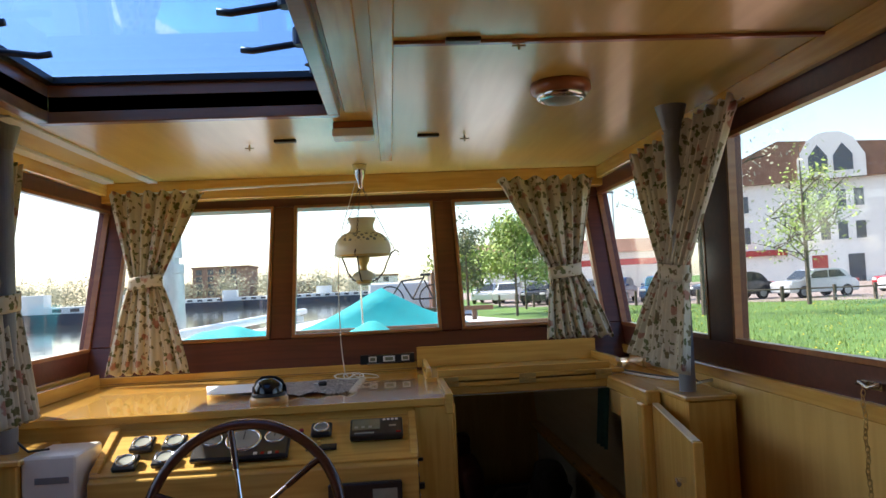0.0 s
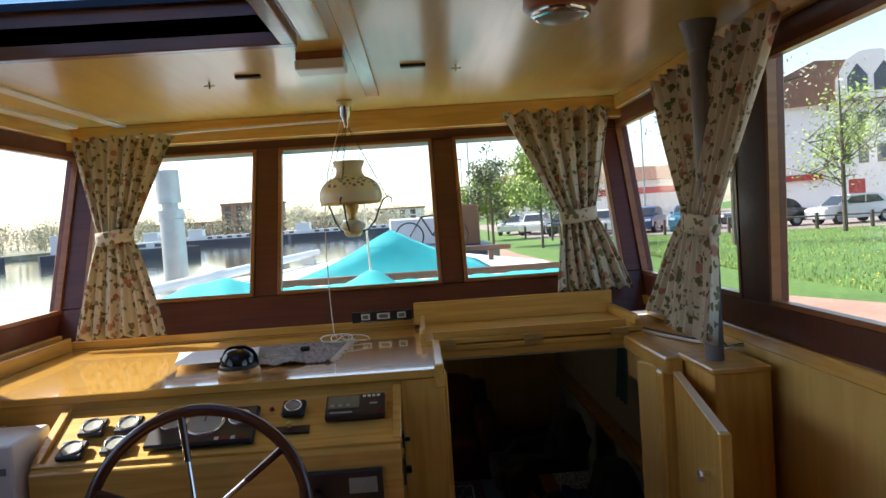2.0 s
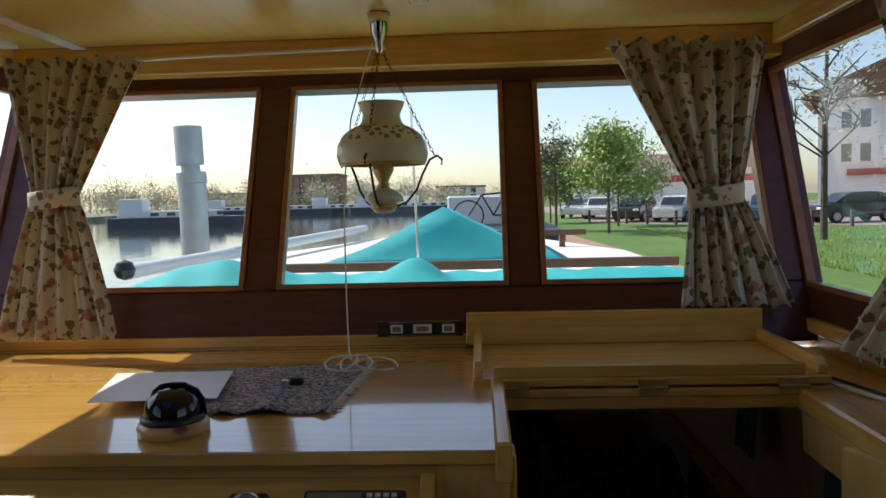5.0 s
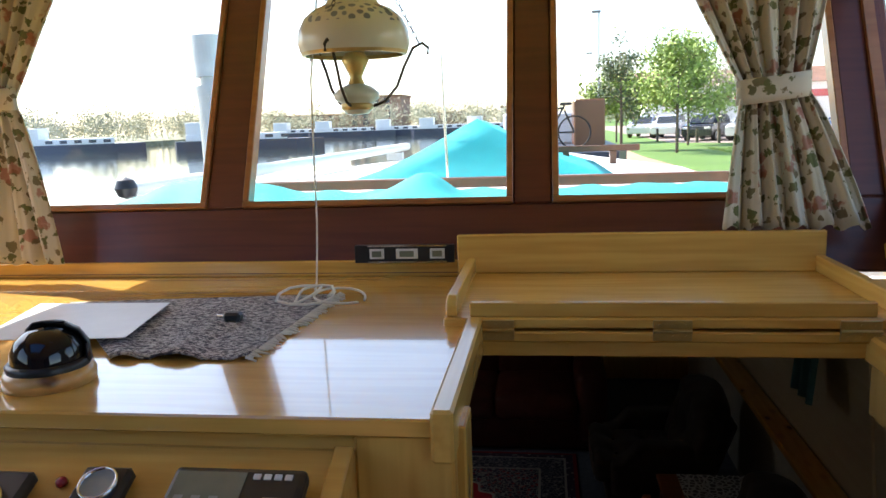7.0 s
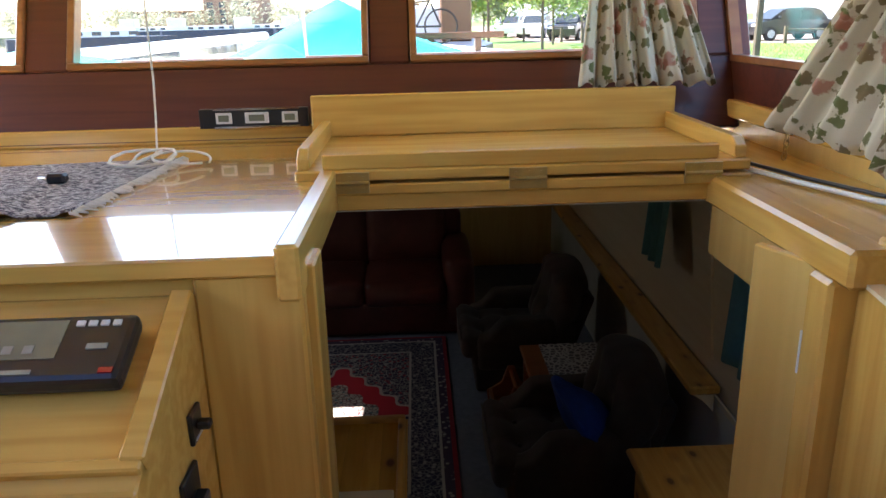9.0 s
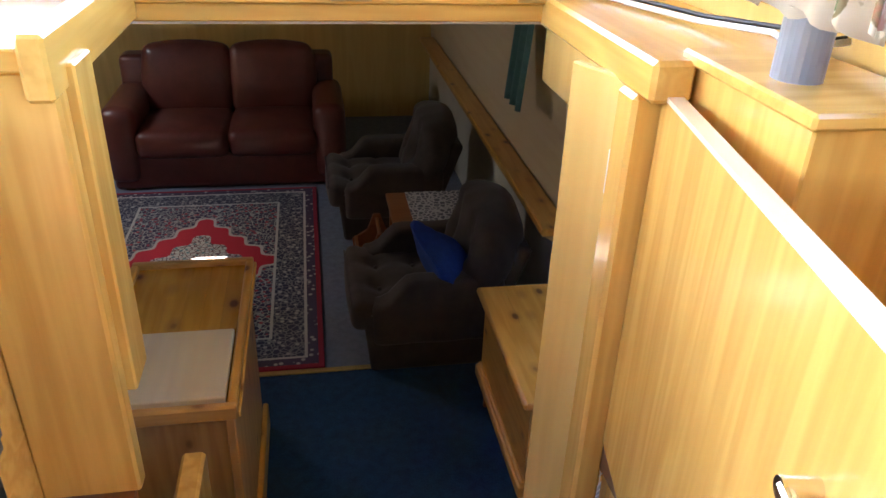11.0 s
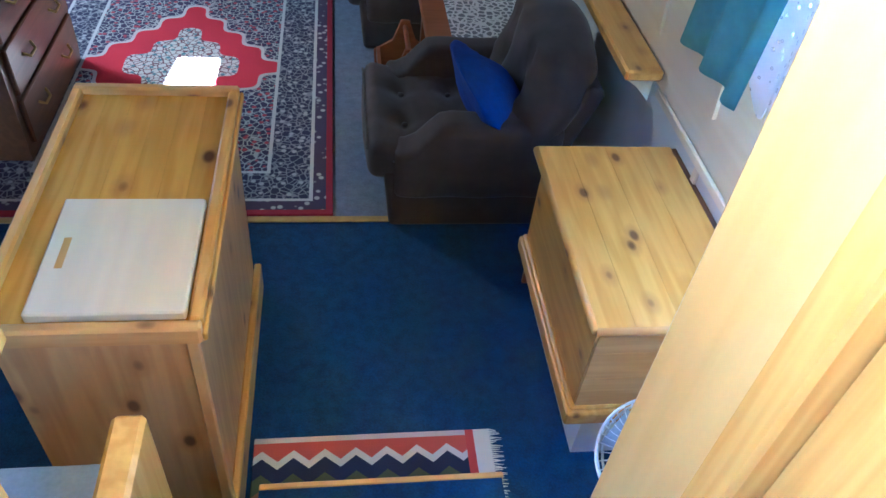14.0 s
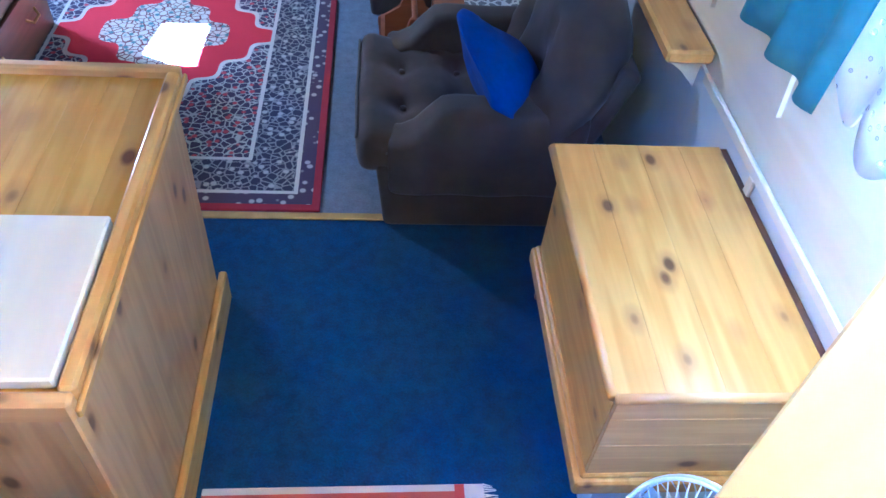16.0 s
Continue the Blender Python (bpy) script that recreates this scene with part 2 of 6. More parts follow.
def grid_mesh(fn, nu, nv):
    """A sheet of nu by nv cells; fn gives a place for u, v from 0 to 1."""
    bm = bmesh.new()
    vs = [[bm.verts.new(fn(i / nu, j / nv)) for j in range(nv + 1)] for i in range(nu + 1)]
    for i in range(nu):
        for j in range(nv):
            bm.faces.new((vs[i][j], vs[i + 1][j], vs[i + 1][j + 1], vs[i][j + 1]))
    return bm


def thick(ob, d):
    md = ob.modifiers.new("thickness", "SOLIDIFY")
    md.thickness, md.offset = d, 0
    return ob


def soft_box(x0, x1, y0, y1, z0, z1, r, puff=0.0, cuts=6):
    """A padded block with rounded edges and slightly bulging faces."""
    bm = boxes((x0, x1, y0, y1, z0, z1))
    bmesh.ops.bevel(bm, geom=bm.edges[:], offset=r, segments=4, affect="EDGES", profile=0.6)
    if puff:
        bmesh.ops.subdivide_edges(bm, edges=[e for e in bm.edges if e.calc_length() > 2.2 * r], cuts=cuts, use_grid_fill=True)
        c = Vector(((x0 + x1) / 2, (y0 + y1) / 2, (z0 + z1) / 2))
        h = Vector(((x1 - x0) / 2, (y1 - y0) / 2, (z1 - z0) / 2))
        for v in bm.verts:
            q = Vector([(v.co[i] - c[i]) / h[i] for i in range(3)])
            for i in range(3):
                o = [k for k in range(3) if k != i]
                v.co[i] += puff * q[i] * (1 - q[o[0]] ** 2) * (1 - q[o[1]] ** 2)
    return bm


# ---- wheelhouse shell ----
XL, XR = -2.03, 1.31
structure("floor", boxes((XL - 0.06, XR + 0.06, -1.7, 2.60, -0.06, 0), (XL - 0.06, 0.075, 2.60, 3.0, -0.06, 0), (1.03, XR + 0.06, 2.60, 3.0, -0.06, 0)), FLOORW, "dark varnished wooden wheelhouse floor", "floor")

# raked windscreen: its own plane, x across, y up the glass, z inwards
RAKE = Matrix.Translation((0, 4.305, 1.06)) @ Matrix.Rotation(radians(90 - 23.9), 4, "X")
PANES = [(-1.90, -0.935), (-0.80, 0.142), (0.272, 1.20)]
TOPS = 0.951
structure("wall_front", boxes((XL, XR, -0.24, 0, -0.03, 0.05), (XL, XR, TOPS, 1.06, -0.03, 0.05), (XL, -1.90, 0, TOPS, -0.03, 0.05),
          (-0.935, -0.80, 0, TOPS, -0.03, 0.05), (0.142, 0.272, 0, TOPS, -0.03, 0.05), (1.20, XR, 0, TOPS, -0.03, 0.05), m=RAKE),
          MAHOG, "dark mahogany windscreen frame with raked mullions", "wall", 0.006)
for k, (a, b) in enumerate(PANES, 1):
    w = empty("window_%d" % k, (0.5 * (a + b), 4.305, 1.06), "raked wheelhouse window in a brown wooden bead", "window", kind="structure")
    pane = part("pane", boxes((a - 0.01, b + 0.01, -0.01, TOPS + 0.01, 0, 0.006), m=RAKE), GLASS, w)
    pane.visible_shadow = False
    part("bead", boxes((a, b, 0, 0.022, 0.008, 0.062), (a, b, TOPS - 0.022, TOPS, 0.008, 0.062), (a, a + 0.022, 0.022, TOPS - 0.022, 0.008, 0.062),
         (b - 0.022, b, 0.022, TOPS - 0.022, 0.008, 0.062), m=RAKE), BEAD, w, bevel=0.003)
structure("trim_front", boxes((XL, XR, 4.50, 4.62, 2.0, 2.132)), OAK_X, "varnished oak beam above the windscreen", "beam", 0.006)


def side_wall(name, x, out, windows):
    """Low panelled wall, window band of mahogany with openings, and head rail. out: +1 or -1, away from the cabin."""
    t = 0.05 * out
    x0, x1 = sorted((x, x + t))
    low = part(name, boxes((x0, x1, -1.7, 2.95, -0.3, 0.93), (x0, x1, 2.95, 4.25, 0.70, 0.93)), PLY, None, "")
    tagged(low, "varnished veneer wheelhouse side with a mahogany window band", "wall", kind="structure")
    specs = []
    lean = 0.442
    def slab(ya0, ya1, yb0, yb1, za, zb):
        return [(ya0, za), (ya1, za), (yb1, zb), (yb0, zb)]
    edges = sorted(windows)
    outs = [slab(-1.7, 4.28, -1.7, 4.31, 0.93, 1.06), slab(-1.7, 4.70, -1.7, 4.76, 1.965, 2.135)]
    last0, last1 = -1.7, -1.7
    for (b0, b1, t0, t1) in edges:
        outs.append(slab(last0, b0, last1, t0, 1.06, 1.965))
        last0, last1 = b1, t1
    outs.append(slab(last0, 4.31, last1, 4.715, 1.06, 1.965))
    for o in outs:
        part("frame", prism(o, x0 - 0.01, x1 + 0.01, "x"), MAHOG, low, bevel=0.004)
    for b0, b1, t0, t1 in edges:
        p = part("pane", prism([(b0 - 0.01, 1.05), (b1 + 0.01, 1.05), (t1 + 0.01, 1.975), (t0 - 0.01, 1.975)], x + 0.024 * out, x + 0.030 * out, "x"), GLASS, low)
        p.visible_shadow = False
        i0, i1 = sorted((x - 0.014 * out, x + 0.02 * out))
        for o in (slab(b0, b1, b0, b1, 1.06, 1.08), slab(t0, t1, t0, t1, 1.945, 1.965), slab(b0, b0 + 0.02, t0, t0 + 0.02, 1.08, 1.945), slab(b1 - 0.02, b1, t1 - 0.02, t1, 1.08, 1.945)):
            part("bead", prism(o, i0, i1, "x"), BEAD, low)
    c0, c1 = sorted((x - 0.035 * out, x))
    part("cap_rail", boxes((c0, c1, -1.7, 4.2, 0.89, 0.945)), OAK_Y, low, bevel=0.006)
    h0, h1 = sorted((x - 0.05 * out, x - 0.012 * out))
    part("head_rail", boxes((h0, h1, -1.7, 4.55, 2.045, 2.132)), OAK_Y, low, bevel=0.006)
    part("batten", boxes((c0 + 0.018, c1, 1.62, 1.65, 0, 0.89)), OAK_Z, low)
    return low


SIDE = [(2.92, 4.255, 2.92, 4.645), (0.55, 2.68, 0.55, 2.64)]
side_wall("wall_right", XR, 1, SIDE)
side_wall("wall_left", XL, -1, SIDE)
# Out of view; dark wood chosen to keep bounced light off the console.
structure("wall_back", boxes((XL - 0.05, XR + 0.05, -1.76, -1.70, -0.3, 2.16)), MAHOG, "unseen wheelhouse back wall, dark to cut bounced light", "wall")

# ceiling with the skylight's opening
SX0, SX1, SY0, SY1 = -1.50, -0.40, 1.25, 2.58
structure("ceiling", boxes((XL - 0.05, SX0, -1.76, 4.78, 2.13, 2.19), (SX1, XR + 0.05, -1.76, 4.78, 2.13, 2.19), (SX0, SX1, -1.76, SY0, 2.13, 2.19), (SX0, SX1, SY1, 4.78, 2.13, 2.19)),
          CEIL, "glossy varnished veneer ceiling panels", "ceiling")

# ---- steering console ----
CT = 0.855
con = empty("console", (-0.9, 3.6, 0), "varnished oak steering console under the windscreen", "console")
part("worktop", boxes((-1.96, 0.075, 2.97, 4.20, CT - 0.035, CT)), OAK_TOP, con, bevel=0.004)
part("front_panel", boxes((-1.96, -0.09, 3.00, 3.03, 0, CT - 0.035)), OAK_X, con)
part("post", boxes((-0.09, 0.088, 2.985, 3.03, 0, CT - 0.035)), OAK_Z, con, bevel=0.006)
part("jamb", boxes((0.072, 0.104, 3.03, 3.13, 0.21, CT - 0.036)), OAK_Z, con, bevel=0.004)
part("back_strip", boxes((-1.96, -0.03, 4.165, 4.185, CT, CT + 0.052)), OAK_X, con, bevel=0.004)
part("side_strip", boxes((-1.96, -1.93, 3.0, 4.165, CT, CT + 0.075)), OAK_Y, con, bevel=0.004)
part("end_lip", boxes((0.052, 0.092, 2.955, 3.57, CT - 0.075, CT + 0.022)), OAK_Y, con, bevel=0.006)

# instrument box with a sloping lid, in front of the console
box = empty("instrument_box", (-0.75, 2.85, 0), "oak instrument box with a sloping panel of gauges", "console")
BX0, BX1 = -1.42, -0.09
prof = [(3.0, 0.0), (3.0, 0.785), (2.975, 0.79), (2.70, 0.66), (2.66, 0.64), (2.66, 0.0)]
part("body", prism(prof, BX0, BX1, "x"), OAK_X, box, bevel=0.004)
SL = Matrix.Translation((0, 2.975, 0.795)) @ Matrix.Rotation(math.atan2(0.13, 0.275), 4, "X")   # y runs back up the slope: 0 at the top, -0.30 at the foot
part("edge_trim", boxes((BX1 - 0.03, BX1 + 0.004, -0.31, 0.0, -0.02, 0.012), (BX0 - 0.004, BX0 + 0.03, -0.31, 0, -0.02, 0.012), (BX0, BX1, -0.325, -0.305, -0.03, 0.008), m=SL), OAK_X, box, bevel=0.003)


# ---- folding companion hatch ----
hatch = empty("companion_hatch", (0.53, 3.8, 0.8), "folded oak companion hatch with a raised rim, on brass hinges", "hatch")
part("lower_leaf", boxes((-0.01, 1.085, 3.555, 4.12, 0.815, 0.842)), OAK_X, hatch, bevel=0.004)
part("apron", boxes((0.06, 1.0, 3.57, 3.60, 0.775, 0.815)), OAK_X, hatch, bevel=0.003)
part("upper_leaf", boxes((-0.005, 1.08, 3.555, 4.12, 0.850, 0.876)), OAK_X, hatch, bevel=0.004)
part("front_lip", boxes((0.06, 1.005, 3.566, 3.586, 0.876, 0.912)), OAK_X, hatch, bevel=0.003)
part("back_board", boxes((-0.03, 1.075, 4.095, 4.12, 0.876, 1.0)), OAK_X, hatch, bevel=0.004)
for a in (0.0, 1.045):
    part("side_rim", prism([(3.57, 0.876), (4.095, 0.876), (4.095, 0.925), (3.60, 0.925), (3.57, 0.905)], a, a + 0.028, "x"), OAK_Y, hatch, bevel=0.003)
for x in (0.125, 0.545, 0.965):
    h = part("hinge", boxes((x - 0.045, x + 0.045, 3.549, 3.555, 0.822, 0.844), (x - 0.045, x + 0.045, 3.549, 3.555, 0.848, 0.872)), BRASS, hatch, "tarnished brass hinge", bevel=0.001)
    part("knuckle", rods(((x - 0.045, 3.549, 0.846), (x + 0.045, 3.549, 0.846), 0.005)), BRASS, h)
    for dx in (-0.03, 0.0, 0.03):
        for z in (0.833, 0.861):
            part("screw", rods(((x + dx, 3.5485, z), (x + dx, 3.5465, z), 0.003), n=8), BRASS, h)

# right side of the companionway
cw = empty("companionway_side", (1.03, 3.3, 0), "oak companionway side panel with a thick sill rail", "panel")
part("panel", prism([(1.0, 3.055), (0.94, 3.205), (0.96, 3.215), (1.02, 3.06)], -1.05, 0.775, "z"), PLY, cw, bevel=0.003)
part("post", boxes((0.975, 1.035, 2.985, 3.06, -0.3, 0.77)), OAK_Z, cw, bevel=0.008)
part("cheek", boxes((1.0, 1.03, 3.06, 3.57, 0.64, 0.77)), PLY, cw)
part("sill_rail", boxes((0.985, 1.06, 2.95, 3.60, 0.765, 0.835)), OAK_Y, cw, bevel=0.008)
part("shelf", boxes((1.06, XR, 2.98, 4.2, 0.80, 0.83)), OAK_Y, cw, bevel=0.003)
part("stop_strip", rods(((0.985, 3.07, 0.56), (0.985, 3.07, 0.645), 0.004)), OFFWHITE, cw)
# lower cheek and the bulkhead round the opening, below the wheelhouse floor
structure("wall_bulkhead", boxes((XL, 0.075, 2.86, 2.92, -1.1, -0.06), (1.03, 1.62, 2.86, 2.92, -1.1, -0.06), (0.075, 1.03, 2.55, 2.60, -1.1, -0.06), (0.025, 0.075, 2.60, 2.86, -1.1, -0.06), (1.03, 1.08, 2.60, 2.86, -1.1, -0.06)), PLY, "veneer bulkhead below the wheelhouse floor", "wall")
structure("wall_foot", boxes((XL, -1.42, 2.99, 3.02, 0, 0.5), (1.06, 1.55, 2.995, 3.025, -0.3, 0.795)), PLY, "veneer panel closing the console front", "wall")

# open door, hinged at the post
door = empty("companion_door", (1.035, 2.98, 0), "open oak veneer companion door with a pale top edge", "door")
DM = Matrix.Translation((1.035, 2.98, 0)) @ Matrix.Rotation(math.atan2(-0.88, -0.16) , 4, "Z")
part("leaf", boxes((0.0, 0.87, -0.012, 0.012, 0.02, 0.77), m=DM), OAK_Z, door)
part("top_edge", boxes((0.0, 0.87, -0.014, 0.014, 0.77, 0.778), m=DM), PALE, door, "worn pale top edge")
part("end_batten", boxes((0.855, 0.885, -0.018, 0.018, 0.02, 0.779), m=DM), OAK_Z, door, bevel=0.004)
kb = part("knob", rods((DM @ Vector((0.70, -0.012, 0.60)), DM @ Vector((0.70, -0.05, 0.60)), 0.012), (DM @ Vector((0.70, -0.045, 0.60)), DM @ Vector((0.76, -0.05, 0.60)), 0.009)), CHROME, door, "steel turn latch")

# boxed foot of the grey pipe
pb = empty("pipe_box", (1.2, 2.82, 0), "boxed oak pillar at the cabin side", "box")
part("body", boxes((1.065, XR - 0.036, 2.65, 2.99, 0, 0.825)), OAK_Z, pb, bevel=0.004)
part("lid", boxes((1.05, XR - 0.036, 2.635, 2.995, 0.825, 0.848)), OAK_X, pb, bevel=0.005)
pipe = empty("support_pipe", (1.128, 2.80, 0.848), "grey painted steel pipe from box to ceiling", "pipe")
part("tube", rods(((1.128, 2.80, 0.848), (1.128, 2.80, 2.13), 0.036), n=24), GREY, pipe, smooth=False)
part("collar", rods(((1.128, 2.80, 2.02), (1.128, 2.80, 2.13), 0.04, 0.07), n=24), GREY, pipe)
pb2 = empty("pipe_box", (-1.87, 2.82, 0), "boxed oak pillar at the cabin side", "box")
part("body", boxes((XL + 0.036, -1.66, 2.60, 2.95, 0, 0.74)), OAK_Z, pb2, bevel=0.004)
part("lid", boxes((XL + 0.036, -1.64, 2.58, 2.96, 0.74, 0.765)), OAK_X, pb2, bevel=0.005)
pipe2 = empty("support_pipe", (-1.765, 2.76, 0.765), "grey painted steel pipe from box to ceiling", "pipe")
part("tube", rods(((-1.765, 2.76, 0.765), (-1.765, 2.76, 2.13), 0.036), n=24), GREY, pipe2)
part("collar", rods(((-1.765, 2.76, 2.02), (-1.765, 2.76, 2.13), 0.04, 0.07), n=24), GREY, pipe2)

# ---- saloon below ----
F = -1.07
XS = 1.53
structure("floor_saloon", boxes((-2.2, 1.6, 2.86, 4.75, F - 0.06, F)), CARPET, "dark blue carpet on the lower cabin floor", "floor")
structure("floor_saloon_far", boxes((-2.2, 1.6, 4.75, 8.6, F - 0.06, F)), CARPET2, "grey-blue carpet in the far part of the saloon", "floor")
structure("trim_threshold", boxes((-1.6, 1.3, 4.735, 4.765, F, F + 0.008)), BRASS, "pale metal carpet strip across the floor", "trim", 0.002)
wr = tagged(part("wall_saloon_right", boxes((XS, XS + 0.06, 2.92, 8.6, F, -0.37)), CREAM), "white-painted lower cabin side", "wall", kind="structure")
WX = lambda z: XS - 0.08 * (z + 0.24) / 0.95


def slope_piece(y0, y1, z0, z1, d0=0.0, d1=0.03, side=1):
    """A piece of the cabin side that leans inwards."""
    if side > 0:
        o = [(WX(z0) + d0, z0), (WX(z0) + d1, z0), (WX(z1) + d1, z1), (WX(z1) + d0, z1)]
    else:
        o = [(-0.66 - WX(z0) - d1, z0), (-0.66 - WX(z0) - d0, z0), (-0.66 - WX(z1) - d0, z1), (-0.66 - WX(z1) - d1, z1)]
    return prism(o, y0, y1, "y")


SWIN = [(3.05, 4.0)]
for side, nm in ((1, "right"),):
    up = tagged(part("wall_cabin_" + nm, slope_piece(2.92, 8.6, -0.37, 0.13, 0, 0.04, side), PALE), "pale ash veneer cabin side, leaning inwards", "wall", kind="structure")
    part("head", slope_piece(2.92, 8.6, 0.62, 0.76, 0, 0.04, side), PALE, up)
    ys = [2.92] + [v for w in SWIN for v in w] + [8.6]
    for a, b in zip(ys[::2], ys[1::2]):
        part("pier", slope_piece(a, b, 0.13, 0.62, 0, 0.04, side), PALE, up)
    for a, b in SWIN:
        g = part("pane", slope_piece(a, b, 0.13, 0.62, 0.02, 0.026, side), GLASS, up)
        g.visible_shadow = False
structure("wall_saloon_left", boxes((-2.22, -2.16, 2.92, 8.6, F, 0.76)), PLY, "veneer lower cabin side", "wall")
structure("wall_saloon_front", boxes((-2.2, 1.6, 8.6, 8.66, F, 0.8)), PLY, "veneer bulkhead behind the sofa", "wall")
# Unseen ceiling, white for neutral bounce; its added gap lets sun onto the rug.
structure("ceiling_saloon", boxes((-2.2, -2.06, 3.62, 8.66, 0.76, 0.80), (-1.72, 1.6, 3.62, 8.66, 0.76, 0.80), (-2.06, -1.72, 3.62, 6.46, 0.76, 0.80), (-2.06, -1.72, 6.84, 8.66, 0.76, 0.80), (-2.2, 0.04, 3.06, 3.62, 0.74, 0.78), (1.30, 1.6, 2.92, 3.62, 0.76, 0.80)), WHITE, "unseen saloon ceiling, white to bounce neutral light", "ceiling")

# steps
st = empty("companion_steps", (0.55, 3.2, F), "blue-carpeted companion steps with wooden nosings", "stairs")
for z, y0, y1 in ((-0.28, 2.60, 3.00), (-0.55, 3.0, 3.17), (-0.83, 3.17, 3.49)):
    part("tread", boxes((0.27, 0.88, y0, y1, F, z)), CARPET, st)
    part("nosing", boxes((0.27, 0.885, y1, y1 + 0.016, z - 0.03, z + 0.004)), PINE_X, st, bevel=0.003)

# galley island
isl = empty("galley_island", (0, 3.95, F), "pine galley island with a rimmed knotty top", "cabinet")
part("body", boxes((-0.20, 0.185, 3.54, 4.36, F, -0.285)), PINE_Z, isl)
for k in range(6):
    part("top_plank", boxes((-0.20 + 0.0642 * k, -0.1360 + 0.0642 * k, 3.54, 4.36, -0.285, -0.262)), PINE_T, isl, bevel=0.0005)
for y in (3.515, 4.357):
    part("rim", boxes((-0.225, 0.205, y, y + 0.028, -0.29, -0.24)), PINE_X, isl, bevel=0.006)
for x in (-0.226, 0.178):
    part("rim", boxes((x, x + 0.028, 3.543, 4.357, -0.29, -0.24)), PINE_Y, isl, bevel=0.006)
part("skirting", boxes((0.185, 0.207, 3.53, 4.40, F, F + 0.12)), PINE_Y, isl, bevel=0.005)
part("rim_bead", boxes((0.205, 0.214, 3.52, 4.385, -0.283, -0.263)), PINE_Y, isl, bevel=0.003)
part("corner_post", boxes((0.168, 0.196, 3.525, 3.555, F, -0.29)), PINE_Z, isl, bevel=0.004)
cb = part("cutting_board", boxes((-0.13, 0.172, 3.556, 3.90, -0.262, -0.236)), BOARD, bevel=0.004)
tagged(cb, "pale wooden cutting board with a hand slot", "cutting board")
part("hand_slot", boxes((-0.10, -0.085, 3.68, 3.77, -0.2358, -0.2350)), PINE_Y, cb)

# blanket chest
ch = empty("blanket_chest", (1.29, 4.0, F), "knotty pine blanket chest with a moulded lid, against the wall", "chest")
part("body", boxes((1.105, 1.505, 3.680, 4.35, -0.83, -0.46)), PINE_Y, ch)
for z0, z1 in ((-0.79, -0.665), (-0.664, -0.56), (-0.559, -0.462)):
    part("end_plank", boxes((1.106, 1.504, 3.668, 3.680, z0, z1)), PINE_X, ch, bevel=0.001)
LIDX = [1.083, 1.178, 1.295, 1.402, 1.512]
for a, b in zip(LIDX, LIDX[1:]):
    part("lid_plank", boxes((a, b - 0.0003, 3.648, 4.375, -0.458, -0.43)), PINE_Y, ch, bevel=0.0005)
part("lid_moulding", rods(((1.083, 3.648, -0.444), (1.083, 4.375, -0.444), 0.0135)), PINE_Y, ch, smooth=True)
part("lid_moulding", rods(((1.083, 3.648, -0.444), (1.50, 3.648, -0.444), 0.0135)), PINE_X, ch, smooth=True)
part("plinth", boxes((1.083, 1.51, 3.648, 4.372, -0.855, -0.80)), PINE_Y, ch, bevel=0.014, seg=3)
part("plinth_bead", boxes((1.094, 1.507, 3.66, 4.362, -0.80, -0.785)), PINE_Y, ch, bevel=0.005)
part("foot", boxes((1.16, 1.49, 3.69, 4.34, F, -0.855)), WHITE, ch)


PIPING = plain("grey_piping", (0.10, 0.09, 0.085), 0.8, 0, 0.1)


